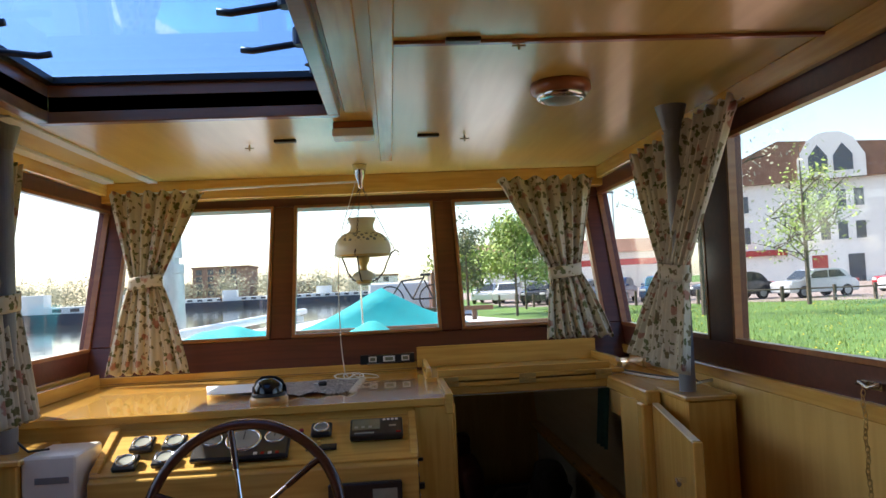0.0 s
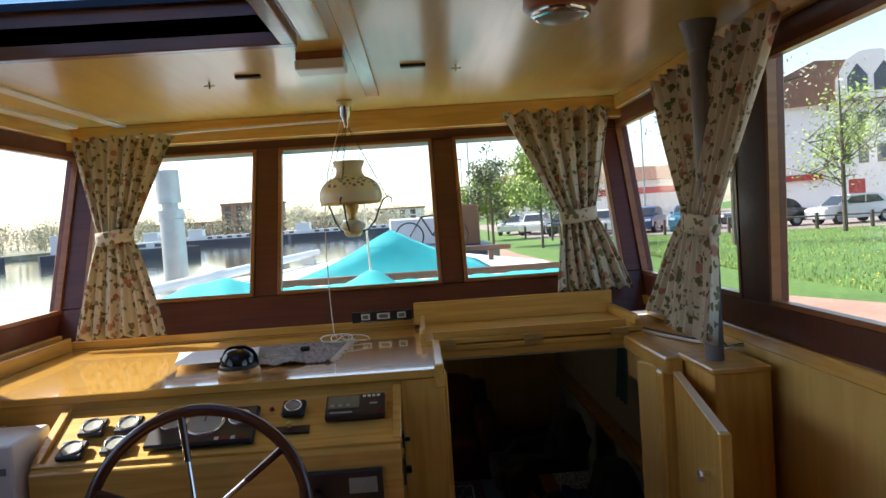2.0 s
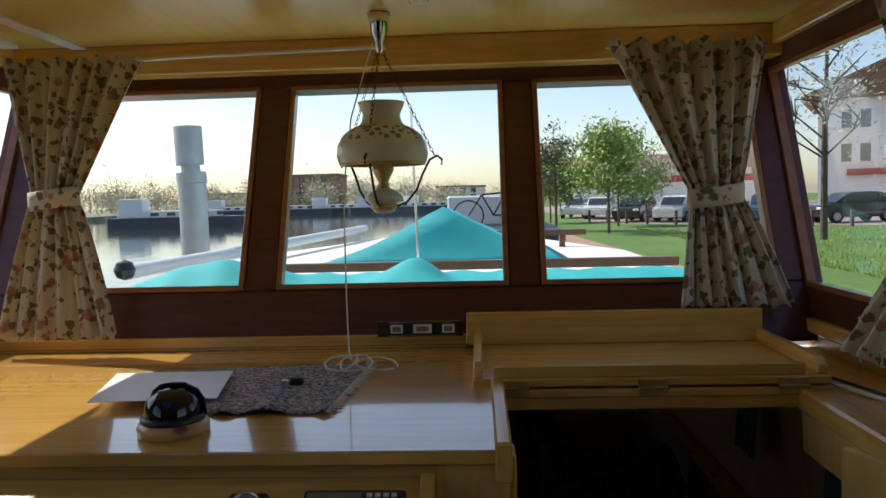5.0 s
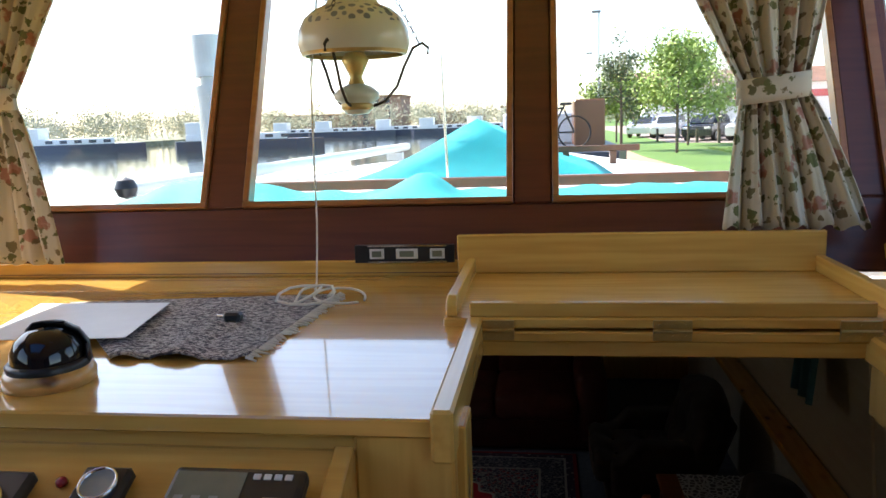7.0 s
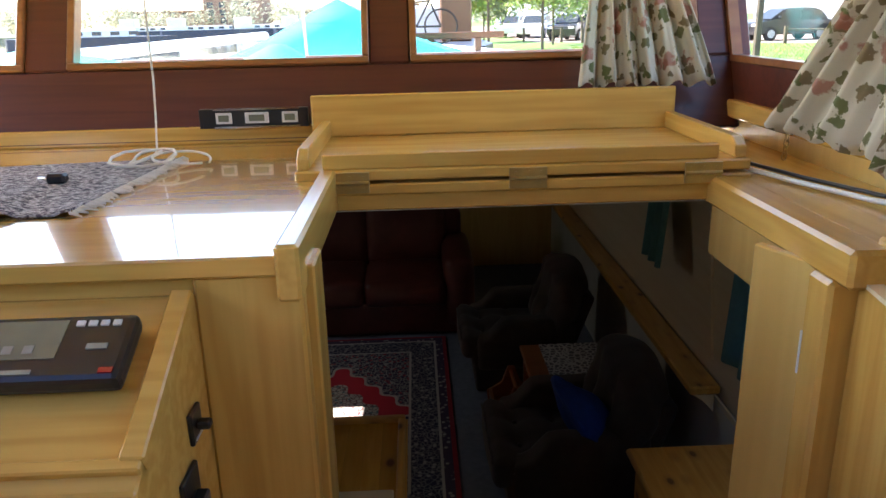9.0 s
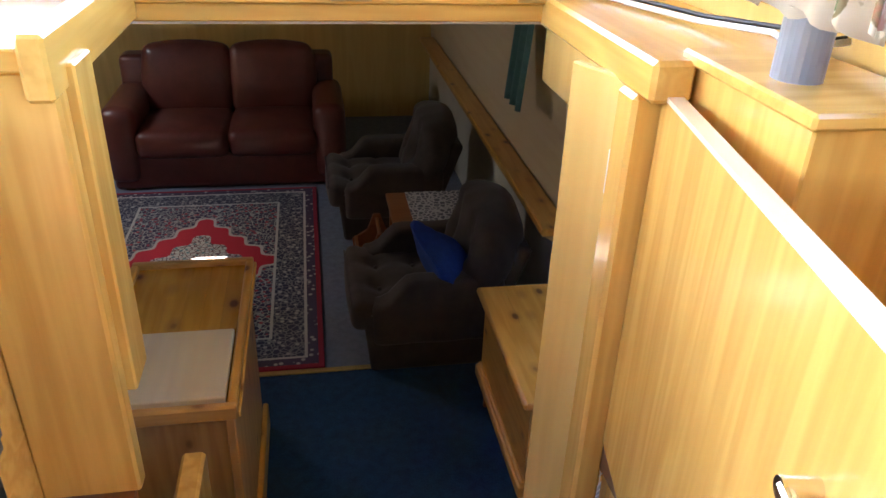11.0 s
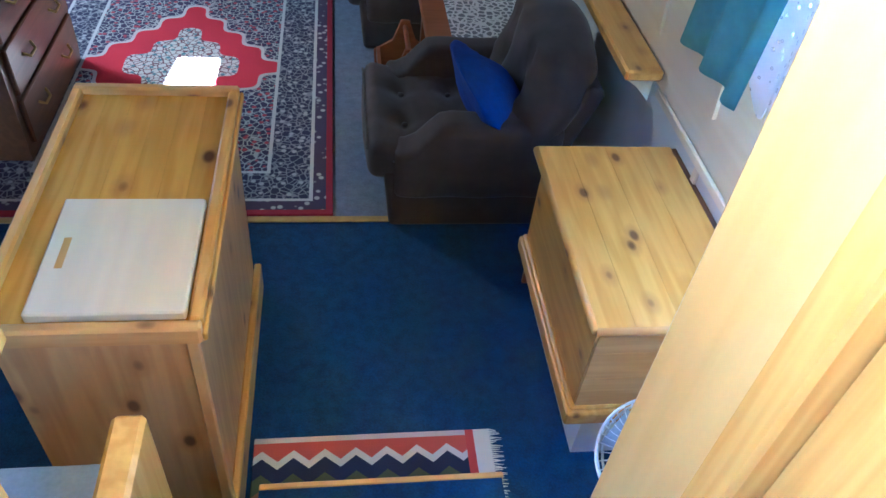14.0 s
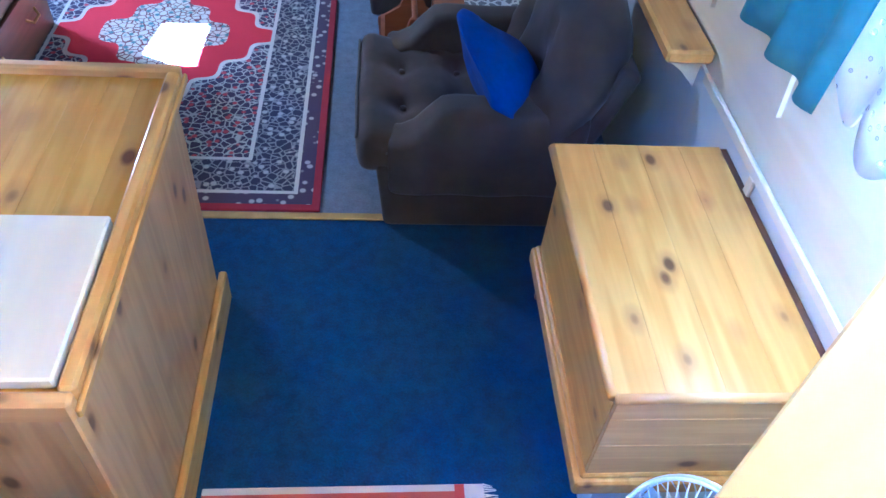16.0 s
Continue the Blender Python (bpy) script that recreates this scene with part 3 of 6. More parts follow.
# armchair, facing -x, built at the origin
def armchair(name, at, label):
    e = empty(name, (0, 0, 0), label, "armchair", "saloon armchairs")
    base = soft_box(0.05, 0.72, 0.02, 0.66, 0.0, 0.27, 0.025)
    for v in base.verts:
        v.co.x += 0.03 * (1 - v.co.z / 0.27) * (v.co.x < 0.3)
    part("base", base, VELOUR, e, smooth=True)
    tufts = [(bx, by) for bx in (0.14, 0.33) for by in (0.235, 0.445)]
    s = soft_box(-0.005, 0.56, 0.03, 0.65, 0.22, 0.352, 0.05, 0.015, 14)
    for v in s.verts:
        if v.co.z > 0.31:
            for bx, by in tufts:
                d2 = (v.co.x - bx) ** 2 + (v.co.y - by) ** 2
                v.co.z -= 0.026 * math.exp(-d2 / 0.0022)
            v.co.z -= 0.012 * math.exp(-((v.co.y - 0.235) / 0.018) ** 2) + 0.012 * math.exp(-((v.co.y - 0.445) / 0.018) ** 2)
            v.co.z -= 0.012 * math.exp(-((v.co.x - 0.14) / 0.018) ** 2) + 0.012 * math.exp(-((v.co.x - 0.33) / 0.018) ** 2)
            v.co.z += 0.020 * math.exp(-((v.co.x - 0.03) / 0.05) ** 2)
    cushion = part("seat_cushion", s, VELOUR, e, smooth=True)
    part("piping", tube([(-0.009, 0.06 + 0.056 * k, 0.345 + 0.003 * math.sin(k)) for k in range(11)], 0.004), PIPING, cushion, smooth=True)
    for bx, by in tufts:
        part("button", lathe([(0, 0.012), (0.01, 0.008), (0.013, 0.0), (0, -0.004)], Matrix.Translation((bx, by, 0.328)), 12), VELOUR, cushion, smooth=True)
    for y in (0.0, 0.545):
        a = soft_box(0.09, 0.70, y, y + 0.135, 0.15, 0.475, 0.04, 0.008, 12)
        for v in a.verts:
            f = max(0.0, min(1.0, (0.27 - v.co.x) / 0.14))
            f = f * f * (3 - 2 * f)
            v.co.z -= 0.115 * f * max(0.0, (v.co.z - 0.2) / 0.275)
            v.co.y += 0.004 * math.sin(26 * v.co.x)
        arm = part("arm", a, VELOUR, e, smooth=True)
        part("arm_piping", tube([(0.092 - 0.002 * abs(k - 3), y + 0.02 + 0.016 * k, 0.315 + 0.008 * math.sin(math.pi * k / 6)) for k in range(7)], 0.004), PIPING, arm, smooth=True)
    bk = soft_box(-0.085, 0.085, 0.03, 0.65, 0.0, 0.47, 0.07, 0.045, 14)
    for v in bk.verts:
        z, y = v.co.z, v.co.y - 0.34
        if v.co.x < 0.02:
            for by in (-0.12, 0.12):
                v.co.x += 0.055 * math.exp(-((z - 0.20) ** 2 + (y - by) ** 2) / 0.0035)
                v.co.x += 0.018 * math.exp(-((y - by * (0.6 + 1.6 * z)) / 0.022) ** 2) * (z < 0.40)
            v.co.x -= 0.035 * math.exp(-((z - 0.40) / 0.07) ** 2)
            v.co.x += 0.006 * math.sin(34 * y + 21 * z) * max(0.0, z - 0.1)
        k = max(0.0, z - 0.30)
        v.co.y -= y * 1.0 * k
        v.co.z -= 0.2 * y * y * max(0.0, z / 0.47)
    bmesh.ops.transform(bk, matrix=Matrix.Translation((0.55, 0, 0.30)) @ Matrix.Rotation(radians(24), 4, "Y"), verts=bk.verts[:])
    back = part("backrest", bk, VELOUR, e, smooth=True)
    shell = soft_box(0.0, 0.08, 0.03, 0.65, 0.0, 0.42, 0.03)
    bmesh.ops.transform(shell, matrix=Matrix.Translation((0.61, 0, 0.24)) @ Matrix.Rotation(radians(20), 4, "Y"), verts=shell.verts[:])
    part("back_panel", shell, VELOUR, e, smooth=True)
    e.matrix_basis = at
    return e


chair = armchair("armchair", pose(0.585, 4.69, F), "brown buttoned velour armchair holding a blue cushion")
chair2 = copy_thing(chair, pose(0.53, 6.06, F))
chair2["label"] = "brown buttoned velour armchair beside the lace-topped table"
cu = soft_box(-0.175, 0.175, -0.175, 0.175, -0.045, 0.045, 0.03, 0.05, 8)
for v in cu.verts:
    r = max(abs(v.co.x), abs(v.co.y)) / 0.19
    v.co.z *= max(0.15, 1 - 0.75 * r ** 3)
    v.co.z += 0.006 * math.sin(40 * v.co.x + 9 * v.co.y)
bmesh.ops.transform(cu, matrix=pose(1.04, 4.93, F + 0.47, 0, 48, 0) @ pose(0, 0, 0, 0, 0, 30), verts=cu.verts[:])
tagged(part("cushion", cu, BLUECLOTH, smooth=True), "blue fabric scatter cushion on an armchair", "cushion")

# sofa
sf = empty("sofa", (-0.2, 7.4, F), "burgundy leather two-seat sofa at the end of the rug", "sofa")
part("base", soft_box(-0.95, 0.62, 7.02, 7.80, F, F + 0.28, 0.04), LEATHER, sf, smooth=True)
for a, b in ((-0.76, -0.15), (-0.14, 0.46)):
    part("seat_cushion", soft_box(a, b, 6.97, 7.60, F + 0.24, F + 0.43, 0.06, 0.03), LEATHER, sf, smooth=True)
    bb = soft_box(a, b, -0.10, 0.10, 0, 0.50, 0.07, 0.04)
    bmesh.ops.transform(bb, matrix=pose(0, 7.62, F + 0.38, -12), verts=bb.verts[:])
    part("back_cushion", bb, LEATHER, sf, smooth=True)
part("back", soft_box(-0.95, 0.62, 7.66, 7.88, F + 0.2, F + 0.80, 0.06), LEATHER, sf, smooth=True)
for a, b in ((-0.98, -0.75), (0.45, 0.68)):
    part("arm", soft_box(a, b, 6.98, 7.80, F + 0.05, F + 0.60, 0.10), LEATHER, sf, smooth=True)
for x in (-0.85, 0.55):
    part("foot", boxes((x - 0.03, x + 0.03, 7.03, 7.09, F, F + 0.03)), WALNUT, sf)

# sideboard
sb = empty("sideboard", (-1.05, 5.5, F), "wooden sideboard with drawers and an oak top", "sideboard")
part("body", boxes((-1.28, -0.74, 5.10, 5.90, F, -0.335)), WALNUT, sb)
part("top", boxes((-1.30, -0.71, 5.07, 5.93, -0.335, -0.30)), PINE_Y, sb, bevel=0.008)
for k in range(3):
    z0 = F + 0.07 + k * 0.215
    d = part("drawer", boxes((-0.74, -0.72, 5.14, 5.86, z0, z0 + 0.195)), WALNUT, sb, bevel=0.005)
    for y in (5.32, 5.68):
        part("handle", tube([(-0.72, y - 0.05, z0 + 0.11), (-0.70, y - 0.03, z0 + 0.09), (-0.70, y + 0.03, z0 + 0.09), (-0.72, y + 0.05, z0 + 0.11)], 0.006), BRASS, d)

# ---- outdoors ----
def ground_mat(name, a, b, scale, bumpy):
    m, t, p, c = nodes(name)
    n = noise_tex(t, c.outputs["Object"], scale, 8, rough=0.7)
    n2 = noise_tex(t, c.outputs["Object"], scale * 0.06, 4)
    f = maths(t, "ADD", maths(t, "MULTIPLY", n.outputs[0], 0.6), maths(t, "MULTIPLY", n2.outputs[0], 0.4))
    t.links.new(ramp(t, f, [(0.38, a), (0.62, b)]), p.inputs["Base Color"])
    p.inputs["Roughness"].default_value = 0.95
    bump(t, p, n.outputs[0], bumpy, 0.02)
    return m


GRASSM = ground_mat("grass", (0.055, 0.12, 0.018), (0.11, 0.21, 0.035), 6, 0.8)
PATHM = ground_mat("brick_path", (0.30, 0.17, 0.12), (0.40, 0.25, 0.18), 9, 0.4)
ASPH = ground_mat("car_park", (0.22, 0.17, 0.15), (0.30, 0.24, 0.21), 5, 0.3)
BANKM = ground_mat("bank_earth", (0.10, 0.11, 0.05), (0.36, 0.35, 0.24), 0.6, 0.6)
WATERM, t_, p_, c_ = nodes("water")
p_.inputs["Base Color"].default_value = (0.035, 0.045, 0.04, 1)
p_.inputs["Roughness"].default_value = 0.06
n_ = noise_tex(t_, c_.outputs["Object"], 1.2, 4, (1, 0.5, 1))
bump(t_, p_, n_.outputs[0], 0.25, 0.05)
G = -0.2
structure("water", boxes((-2500, 2500, -2500, 2500, -1.5, -1.3)), WATERM, "calm grey-green harbour water", "water")
structure("ground", boxes((2.3, 400, -60, 400, -1.6, G)), GRASSM, "grassy quay beside the moored boat", "ground")
structure("pavement", prism([(2.25, -60), (7.3, -60), (7.3, 9), (4.7, 15), (3.9, 30), (3.9, 90), (2.25, 90)], G - 0.2, G + 0.01, "z"), PATHM, "reddish brick quay path", "pavement")
pv = structure("road", prism([(7.0, 120), (7.0, 44), (14, 37), (60, 5), (90, 5), (90, 120)], G - 0.2, G + 0.012, "z"), ASPH, "red-brown paved car park", "road")
structure("ground_bank", boxes((-400, 60, 165, 500, -1.6, -0.4)), BANKM, "far harbour bank", "ground")
structure("ground_side_bank", boxes((-400, -75, -60, 166, -1.6, -0.42)), BANKM, "far harbour bank to the side", "ground")

# foredeck of the boat
structure("deck", boxes((-1.72, 1.42, 4.9, 8.5, 0.82, 0.90), (-2.3, -2.06, 4.9, 8.5, 0.82, 0.90), (-2.06, -1.72, 4.9, 6.46, 0.82, 0.90), (-2.06, -1.72, 6.84, 8.5, 0.82, 0.90)), DECKWHITE, "white-painted boat deck", "deck")
structure("deck_bow", prism([(1.42, 8.5), (0.2, 13.0), (-0.3, 13.6), (-0.9, 13.0), (-2.3, 8.5)], 0.82, 0.90, "z"), DECKWHITE, "white-painted bow deck", "deck")
hull = tagged(part("boat_hull", prism([(-2.2, -3), (1.55, -3), (1.5, 8.5), (0.3, 13.2), (-0.3, 13.9), (-1.0, 13.2), (-2.15, 8.5)], -1.5, -1.12, "z"), BLACK), "dark steel hull of the moored boat", "boat hull", kind="structure")
structure("wall_hull_side", boxes((1.60, 1.66, 2.9, 8.6, -1.2, -0.3), (-2.3, -2.23, 2.9, 8.6, -1.2, -0.3)), DECKWHITE, "steel hull side", "wall")


def cover(name, x0, x1, y0, y1, base, humps, label):
    """Canvas sheet over lumps."""
    def fn(u, v):
        x, y = x0 + (x1 - x0) * u, y0 + (y1 - y0) * v
        z = base
        for hx, hy, h, sx, sy in humps:
            z = max(z, base + h * math.exp(-((x - hx) / sx) ** 2 - ((y - hy) / sy) ** 2))
        z += 0.008 * math.sin(23 * x + 5 * y)
        edge = min(u, 1 - u, v, 1 - v)
        return (x, y, z - 0.14 * max(0, 0.06 - edge) / 0.06)
    ob = thick(part(name, grid_mesh(fn, 60, 16), TEAL, smooth=True), 0.004)
    return tagged(ob, label, "boat cover")


cover("deck_cover", -2.0, 1.4, 4.85, 5.75, 1.0, [(-1.40, 5.3, 0.125, 0.36, 0.3), (-0.34, 5.3, 0.12, 0.15, 0.25), (0.9, 5.3, 0.03, 0.5, 0.3)], "teal canvas cover over humps on the foredeck")
rail = empty("deck_rail", (-0.3, 6.2, 0.9), "varnished wooden rail across the foredeck", "rail")
part("bar", boxes((-1.5, 1.32, 6.17, 6.23, 0.965, 1.025)), WALNUT, rail, bevel=0.008)
for x in (-1.4, -0.3, 1.2):
    part("post", boxes((x - 0.02, x + 0.02, 6.18, 6.22, 0.9, 0.965)), STEEL, rail)
tent = bmesh.new()
pk, pk2 = (-0.28, 7.7, 1.37), (-0.2, 9.3, 1.30)
vs = [tent.verts.new(p) for p in ((-1.35, 7.4, 0.90), (0.80, 7.4, 0.90), (0.75, 9.7, 0.90), (-1.25, 9.7, 0.90), pk, pk2)]
for f in ((0, 1, 4), (1, 2, 5, 4), (2, 3, 5), (3, 0, 4, 5), (0, 3, 2, 1)):
    tent.faces.new([vs[i] for i in f])
bmesh.ops.subdivide_edges(tent, edges=tent.edges[:], cuts=6, use_grid_fill=True)
for v in tent.verts:
    if v.co.z > 0.92:
        v.co += 0.02 * noise.noise_vector(v.co * 2.5)
        v.co.z -= 0.05 * math.sin(math.pi * min(1, max(0, (v.co.z - 0.9) / 0.46)))
tagged(part("tent_cover", tent, TEAL, smooth=True), "teal canvas tent cover over the forward hatch", "boat cover")
pole = empty("deck_pole", (-0.42, 7.3, 0.9), "thin steel pole standing on the deck", "pole")
part("shaft", rods(((-0.47, 7.3, 0.9), (-0.50, 7.3, 2.15), 0.011)), CHROME, pole)
part("base_plate", lathe([(0.0, 0.93), (0.05, 0.925), (0.06, 0.9), (0.0, 0.9)], Matrix.Translation((-0.47, 7.3, 0))), CHROME, pole)
bm_ = empty("boom", (-1.9, 7, 0.9), "white-grey round spar lying along the deck edge", "spar")
part("spar", rods(((-2.30, 6.1, 1.0), (-1.55, 11.5, 1.05), 0.05), n=16), OFFWHITE, bm_)
part("ball_end", lathe([(0, -0.07), (0.05, -0.05), (0.07, 0), (0.05, 0.05), (0, 0.07)], Matrix.Translation((-2.30, 6.05, 1.02))), BLACK, bm_)
part("chock", boxes((-2.29, -2.15, 6.6, 6.7, 0.9, 0.96)), DECKWHITE, bm_)
part("chock", boxes((-1.72, -1.52, 11.0, 11.1, 0.9, 0.99)), DECKWHITE, bm_)
cleat = empty("deck_cleat", (0.75, 9.2, 0.9), "brown wooden bitts on the white deck", "cleat")
part("bar", boxes((0.2, 1.15, 9.18, 9.24, 1.02, 1.08)), WALNUT, cleat, bevel=0.006)
for x in (0.45, 0.9):
    part("post", boxes((x - 0.03, x + 0.03, 9.17, 9.25, 0.9, 1.02)), WALNUT, cleat)

# mooring pile in the water
pl = empty("mooring_pile", (-2.60, 8.0, -1.3), "galvanised steel mooring pile with a wider cap", "pile")
part("shaft", rods(((-2.56, 8.0, -1.4), (-2.58, 8.0, 1.63), 0.125), n=28), STEEL, pl)
part("band", rods(((-2.58, 8.0, 1.63), (-2.585, 8.0, 1.73), 0.134), n=28), STEEL, pl)
part("neck", rods(((-2.585, 8.0, 1.73), (-2.59, 8.0, 1.80), 0.085), n=28), STEEL, pl)
part("cap", rods(((-2.59, 8.0, 1.80), (-2.60, 8.0, 2.145), 0.125), n=28), STEEL, pl)


# trees
def leaf_mat(name, col):
    m, t, p, c = nodes(name)
    g = t.nodes.new("ShaderNodeNewGeometry")
    t.links.new(ramp(t, g.outputs["Random Per Island"], [(0, tuple(v * 0.6 for v in col)), (1, tuple(min(1, v * 1.5) for v in col))]), p.inputs["Base Color"])
    p.inputs["Roughness"].default_value = 0.7
    return m


LEAF = leaf_mat("spring_leaves", (0.22, 0.30, 0.06))
LEAF2 = leaf_mat("budding_twigs", (0.36, 0.35, 0.24))
LEAF3 = leaf_mat("conifer_needles", (0.10, 0.13, 0.06))
BARK = plain("bark", (0.10, 0.08, 0.06), 0.9, 0, 0.3, 12, 0.6)


def tree(name, x, y, z, h, spread, mat, leaves, size, label, rng, bare=False):
    e = empty(name, (x, y, z), label, "tree", "trees on the quay")
    tr = bmesh.new()
    top = Vector((x + rng.uniform(-0.2, 0.2), y, z + h * 0.85))
    rod(tr, (x, y, z - 0.1), (x, y, z + h * 0.35), h * 0.013, h * 0.010, 8)
    rod(tr, (x, y, z + h * 0.35), top, h * 0.010, h * 0.002, 8)
    tips = [top]
    for k in range(16 if bare else 12):
        f = rng.uniform(0.25, 0.8)
        a = Vector((x, y, z)).lerp(top, f)
        ang = rng.uniform(0, 6.28)
        ln = spread * rng.uniform(0.5, 1.0) * (1.15 - f * 0.7)
        b = a + Vector((math.cos(ang) * ln, math.sin(ang) * ln, ln * rng.uniform(0.3, 0.9)))
        rod(tr, a, b, h * 0.004, h * 0.0015, 5)
        tips += [b, a.lerp(b, 0.6)]
        for q in range(3 if bare else 2):
            c2 = a.lerp(b, rng.uniform(0.4, 0.9))
            d2 = c2 + Vector((rng.uniform(-1, 1), rng.uniform(-1, 1), rng.uniform(0, 1))) * ln * 0.45
            rod(tr, c2, d2, h * 0.004, h * 0.0012, 4)
            tips.append(d2)
    part("trunk", tr, BARK, e)
    vs, fs = [], []
    for k in range(leaves):
        c3 = tips[rng.randrange(len(tips))]
        p = c3 + Vector((rng.gauss(0, 1), rng.gauss(0, 1), rng.gauss(0, 0.8))) * spread * 0.17
        u = Vector((rng.uniform(-1, 1), rng.uniform(-1, 1), rng.uniform(-1, 1))).normalized()
        w = u.orthogonal().normalized()
        s = size * rng.uniform(0.6, 1.4)
        i = len(vs)
        vs += [p - u * s, p + w * s * 0.5, p + u * s, p - w * s * 0.5]
        fs.append((i, i + 1, i + 2, i + 3))
    me = bpy.data.meshes.new("crown")
    me.from_pydata(vs, [], fs)
    me.materials.append(mat)
    cr = new("crown", me)
    cr.parent = e
    cr.matrix_parent_inverse = Matrix.Translation((-x, -y, -z))
    return e


rng = random.Random(5)
tree("tree", 5.5, 33, G, 5.2, 1.9, LEAF, 4200, 0.09, "young tree in fresh spring leaf beside the path", rng)
tree("tree", 3.6, 36, G, 5.6, 1.4, LEAF3, 1800, 0.09, "dark slender conifer-like tree at the path", rng)
tree("tree", 7.2, 40, G, 4.6, 2.0, LEAF, 4200, 0.10, "young tree in fresh spring leaf beside the path", rng)
tree("tree", 4.4, 47, G, 4.4, 2.2, LEAF, 4200, 0.12, "leafy spring tree behind the car park fence", rng)
tree("tree", 9.5, 44, G, 5.0, 2.2, LEAF2, 1500, 0.09, "nearly bare tree with spring buds", rng, True)
tree("tree", 11.2, 26, G, 9.5, 3.0, LEAF2, 1200, 0.08, "tall bare tree with a thin trunk by the quay", rng, True)
tree("tree", 17.5, 30, G, 8.0, 2.4, LEAF, 1300, 0.09, "thin young tree with few light leaves", rng, True)
tree("tree", 21.0, 36, G, 8.5, 2.5, LEAF, 1500, 0.09, "thin young tree with few light leaves", rng, True)
tree("tree", 38.0, 38, G, 9.0, 3.0, LEAF, 2000, 0.12, "light green tree before the white building", rng, True)

# cars
def car_paint(name, col):
    m = plain(name, col, 0.25, 0.2, 0.03)
    m.node_tree.nodes["Principled BSDF"].inputs["Coat Weight"].default_value = 0.6
    return m


DARKGLASS = plain("car_glass", (0.03, 0.035, 0.04), 0.08, 0, 0.1)
PAINTS = [car_paint("silver_paint", (0.55, 0.57, 0.60)), car_paint("black_car_paint", (0.03, 0.03, 0.035)), car_paint("blue_car_paint", (0.05, 0.10, 0.22)), car_paint("white_car_paint", (0.75, 0.76, 0.78)), car_paint("red_car_paint", (0.35, 0.02, 0.03))]


def car(x, y, ang, paint, label):
    e = empty("car", (0, 0, 0), label, "car", "parked cars")
    lower = [(-2.05, 0.28), (-2.08, 0.72), (-1.95, 0.86), (-1.15, 0.95), (0.95, 0.98), (1.7, 0.95), (2.02, 0.80), (2.08, 0.4), (2.0, 0.26)]
    bd = prism(lower, -0.84, 0.84, "y")
    bmesh.ops.bevel(bd, geom=bd.edges[:], offset=0.06, segments=2, affect="EDGES")
    part("body", bd, paint, e, smooth=False)
    cabin = prism([(-1.25, 0.94), (-0.55, 1.42), (-0.2, 1.48), (0.9, 1.47), (1.35, 1.36), (1.78, 0.95)], -0.72, 0.72, "y")
    bmesh.ops.bevel(cabin, geom=cabin.edges[:], offset=0.07, segments=2, affect="EDGES")
    part("cabin", cabin, paint, e)
    for s in (-1, 1):
        y0, y1 = sorted((0.70 * s, 0.735 * s))
        part("side_window", prism([(-0.95, 1.0), (-0.48, 1.34), (0.25, 1.39), (0.25, 1.0)], y0, y1, "y"), DARKGLASS, e)
        part("side_window", prism([(0.32, 1.0), (0.32, 1.39), (0.95, 1.37), (1.35, 1.03)], y0, y1, "y"), DARKGLASS, e)
        part("mirror", boxes((-0.95, -0.83, min(0.76 * s, 0.92 * s), max(0.76 * s, 0.92 * s), 0.98, 1.1)), paint, e, bevel=0.03)
    part("windscreen", prism([(-1.22, 0.98), (-1.19, 0.98), (-0.58, 1.40), (-0.61, 1.40)], -0.62, 0.62, "y"), DARKGLASS, e)
    part("rear_window", prism([(1.70, 1.03), (1.73, 1.03), (1.42, 1.32), (1.39, 1.32)], -0.6, 0.6, "y"), DARKGLASS, e)
    for wx in (-1.28, 1.28):
        for s in (-1, 1):
            w = part("wheel", rods(((wx, 0.66 * s, 0.31), (wx, 0.86 * s, 0.31), 0.31), n=20), RUBBER, e)
            part("rim", rods(((wx, 0.85 * s, 0.31), (wx, 0.875 * s, 0.31), 0.19), n=16), STEEL, w)
    for s in (-1, 1):
        part("headlight", boxes((-2.09, -1.9, min(0.45 * s, 0.78 * s), max(0.45 * s, 0.78 * s), 0.64, 0.78)), OFFWHITE, e, bevel=0.03)
        part("tail_light", boxes((1.95, 2.08, min(0.6 * s, 0.8 * s), max(0.6 * s, 0.8 * s), 0.72, 0.9)), PAINTS[4], e, bevel=0.02)
    e.matrix_basis = pose(x, y, G + 0.012, 0, 0, ang)
    return e


master = [car(22.0, 37.2, 8, PAINTS[0], "silver hatchback in the quay car park"), car(18.2, 38.6, 8, PAINTS[1], "black hatchback in the quay car park"),
          car(10.6, 52.0, 70, PAINTS[2], "dark blue hatchback in the quay car park"), car(8.4, 53.0, 70, PAINTS[3], "white hatchback in the quay car park"), car(29.5, 40, 10, PAINTS[4], "dark red hatchback in the quay car park")]
for k, (x, y, a, src) in enumerate([(12.8, 50.5, 70, 0), (14.8, 49.0, 70, 1), (9.5, 46.5, 60, 1), (11.5, 45.0, 60, 3), (13.4, 43.6, 60, 2), (15.5, 42.0, 60, 2), (26.8, 35.5, 8, 3), (7.2, 56, 70, 0), (33, 37, 8, 1)]):
    copy_thing(master[src], pose(x, y, G + 0.012, 0, 0, a))

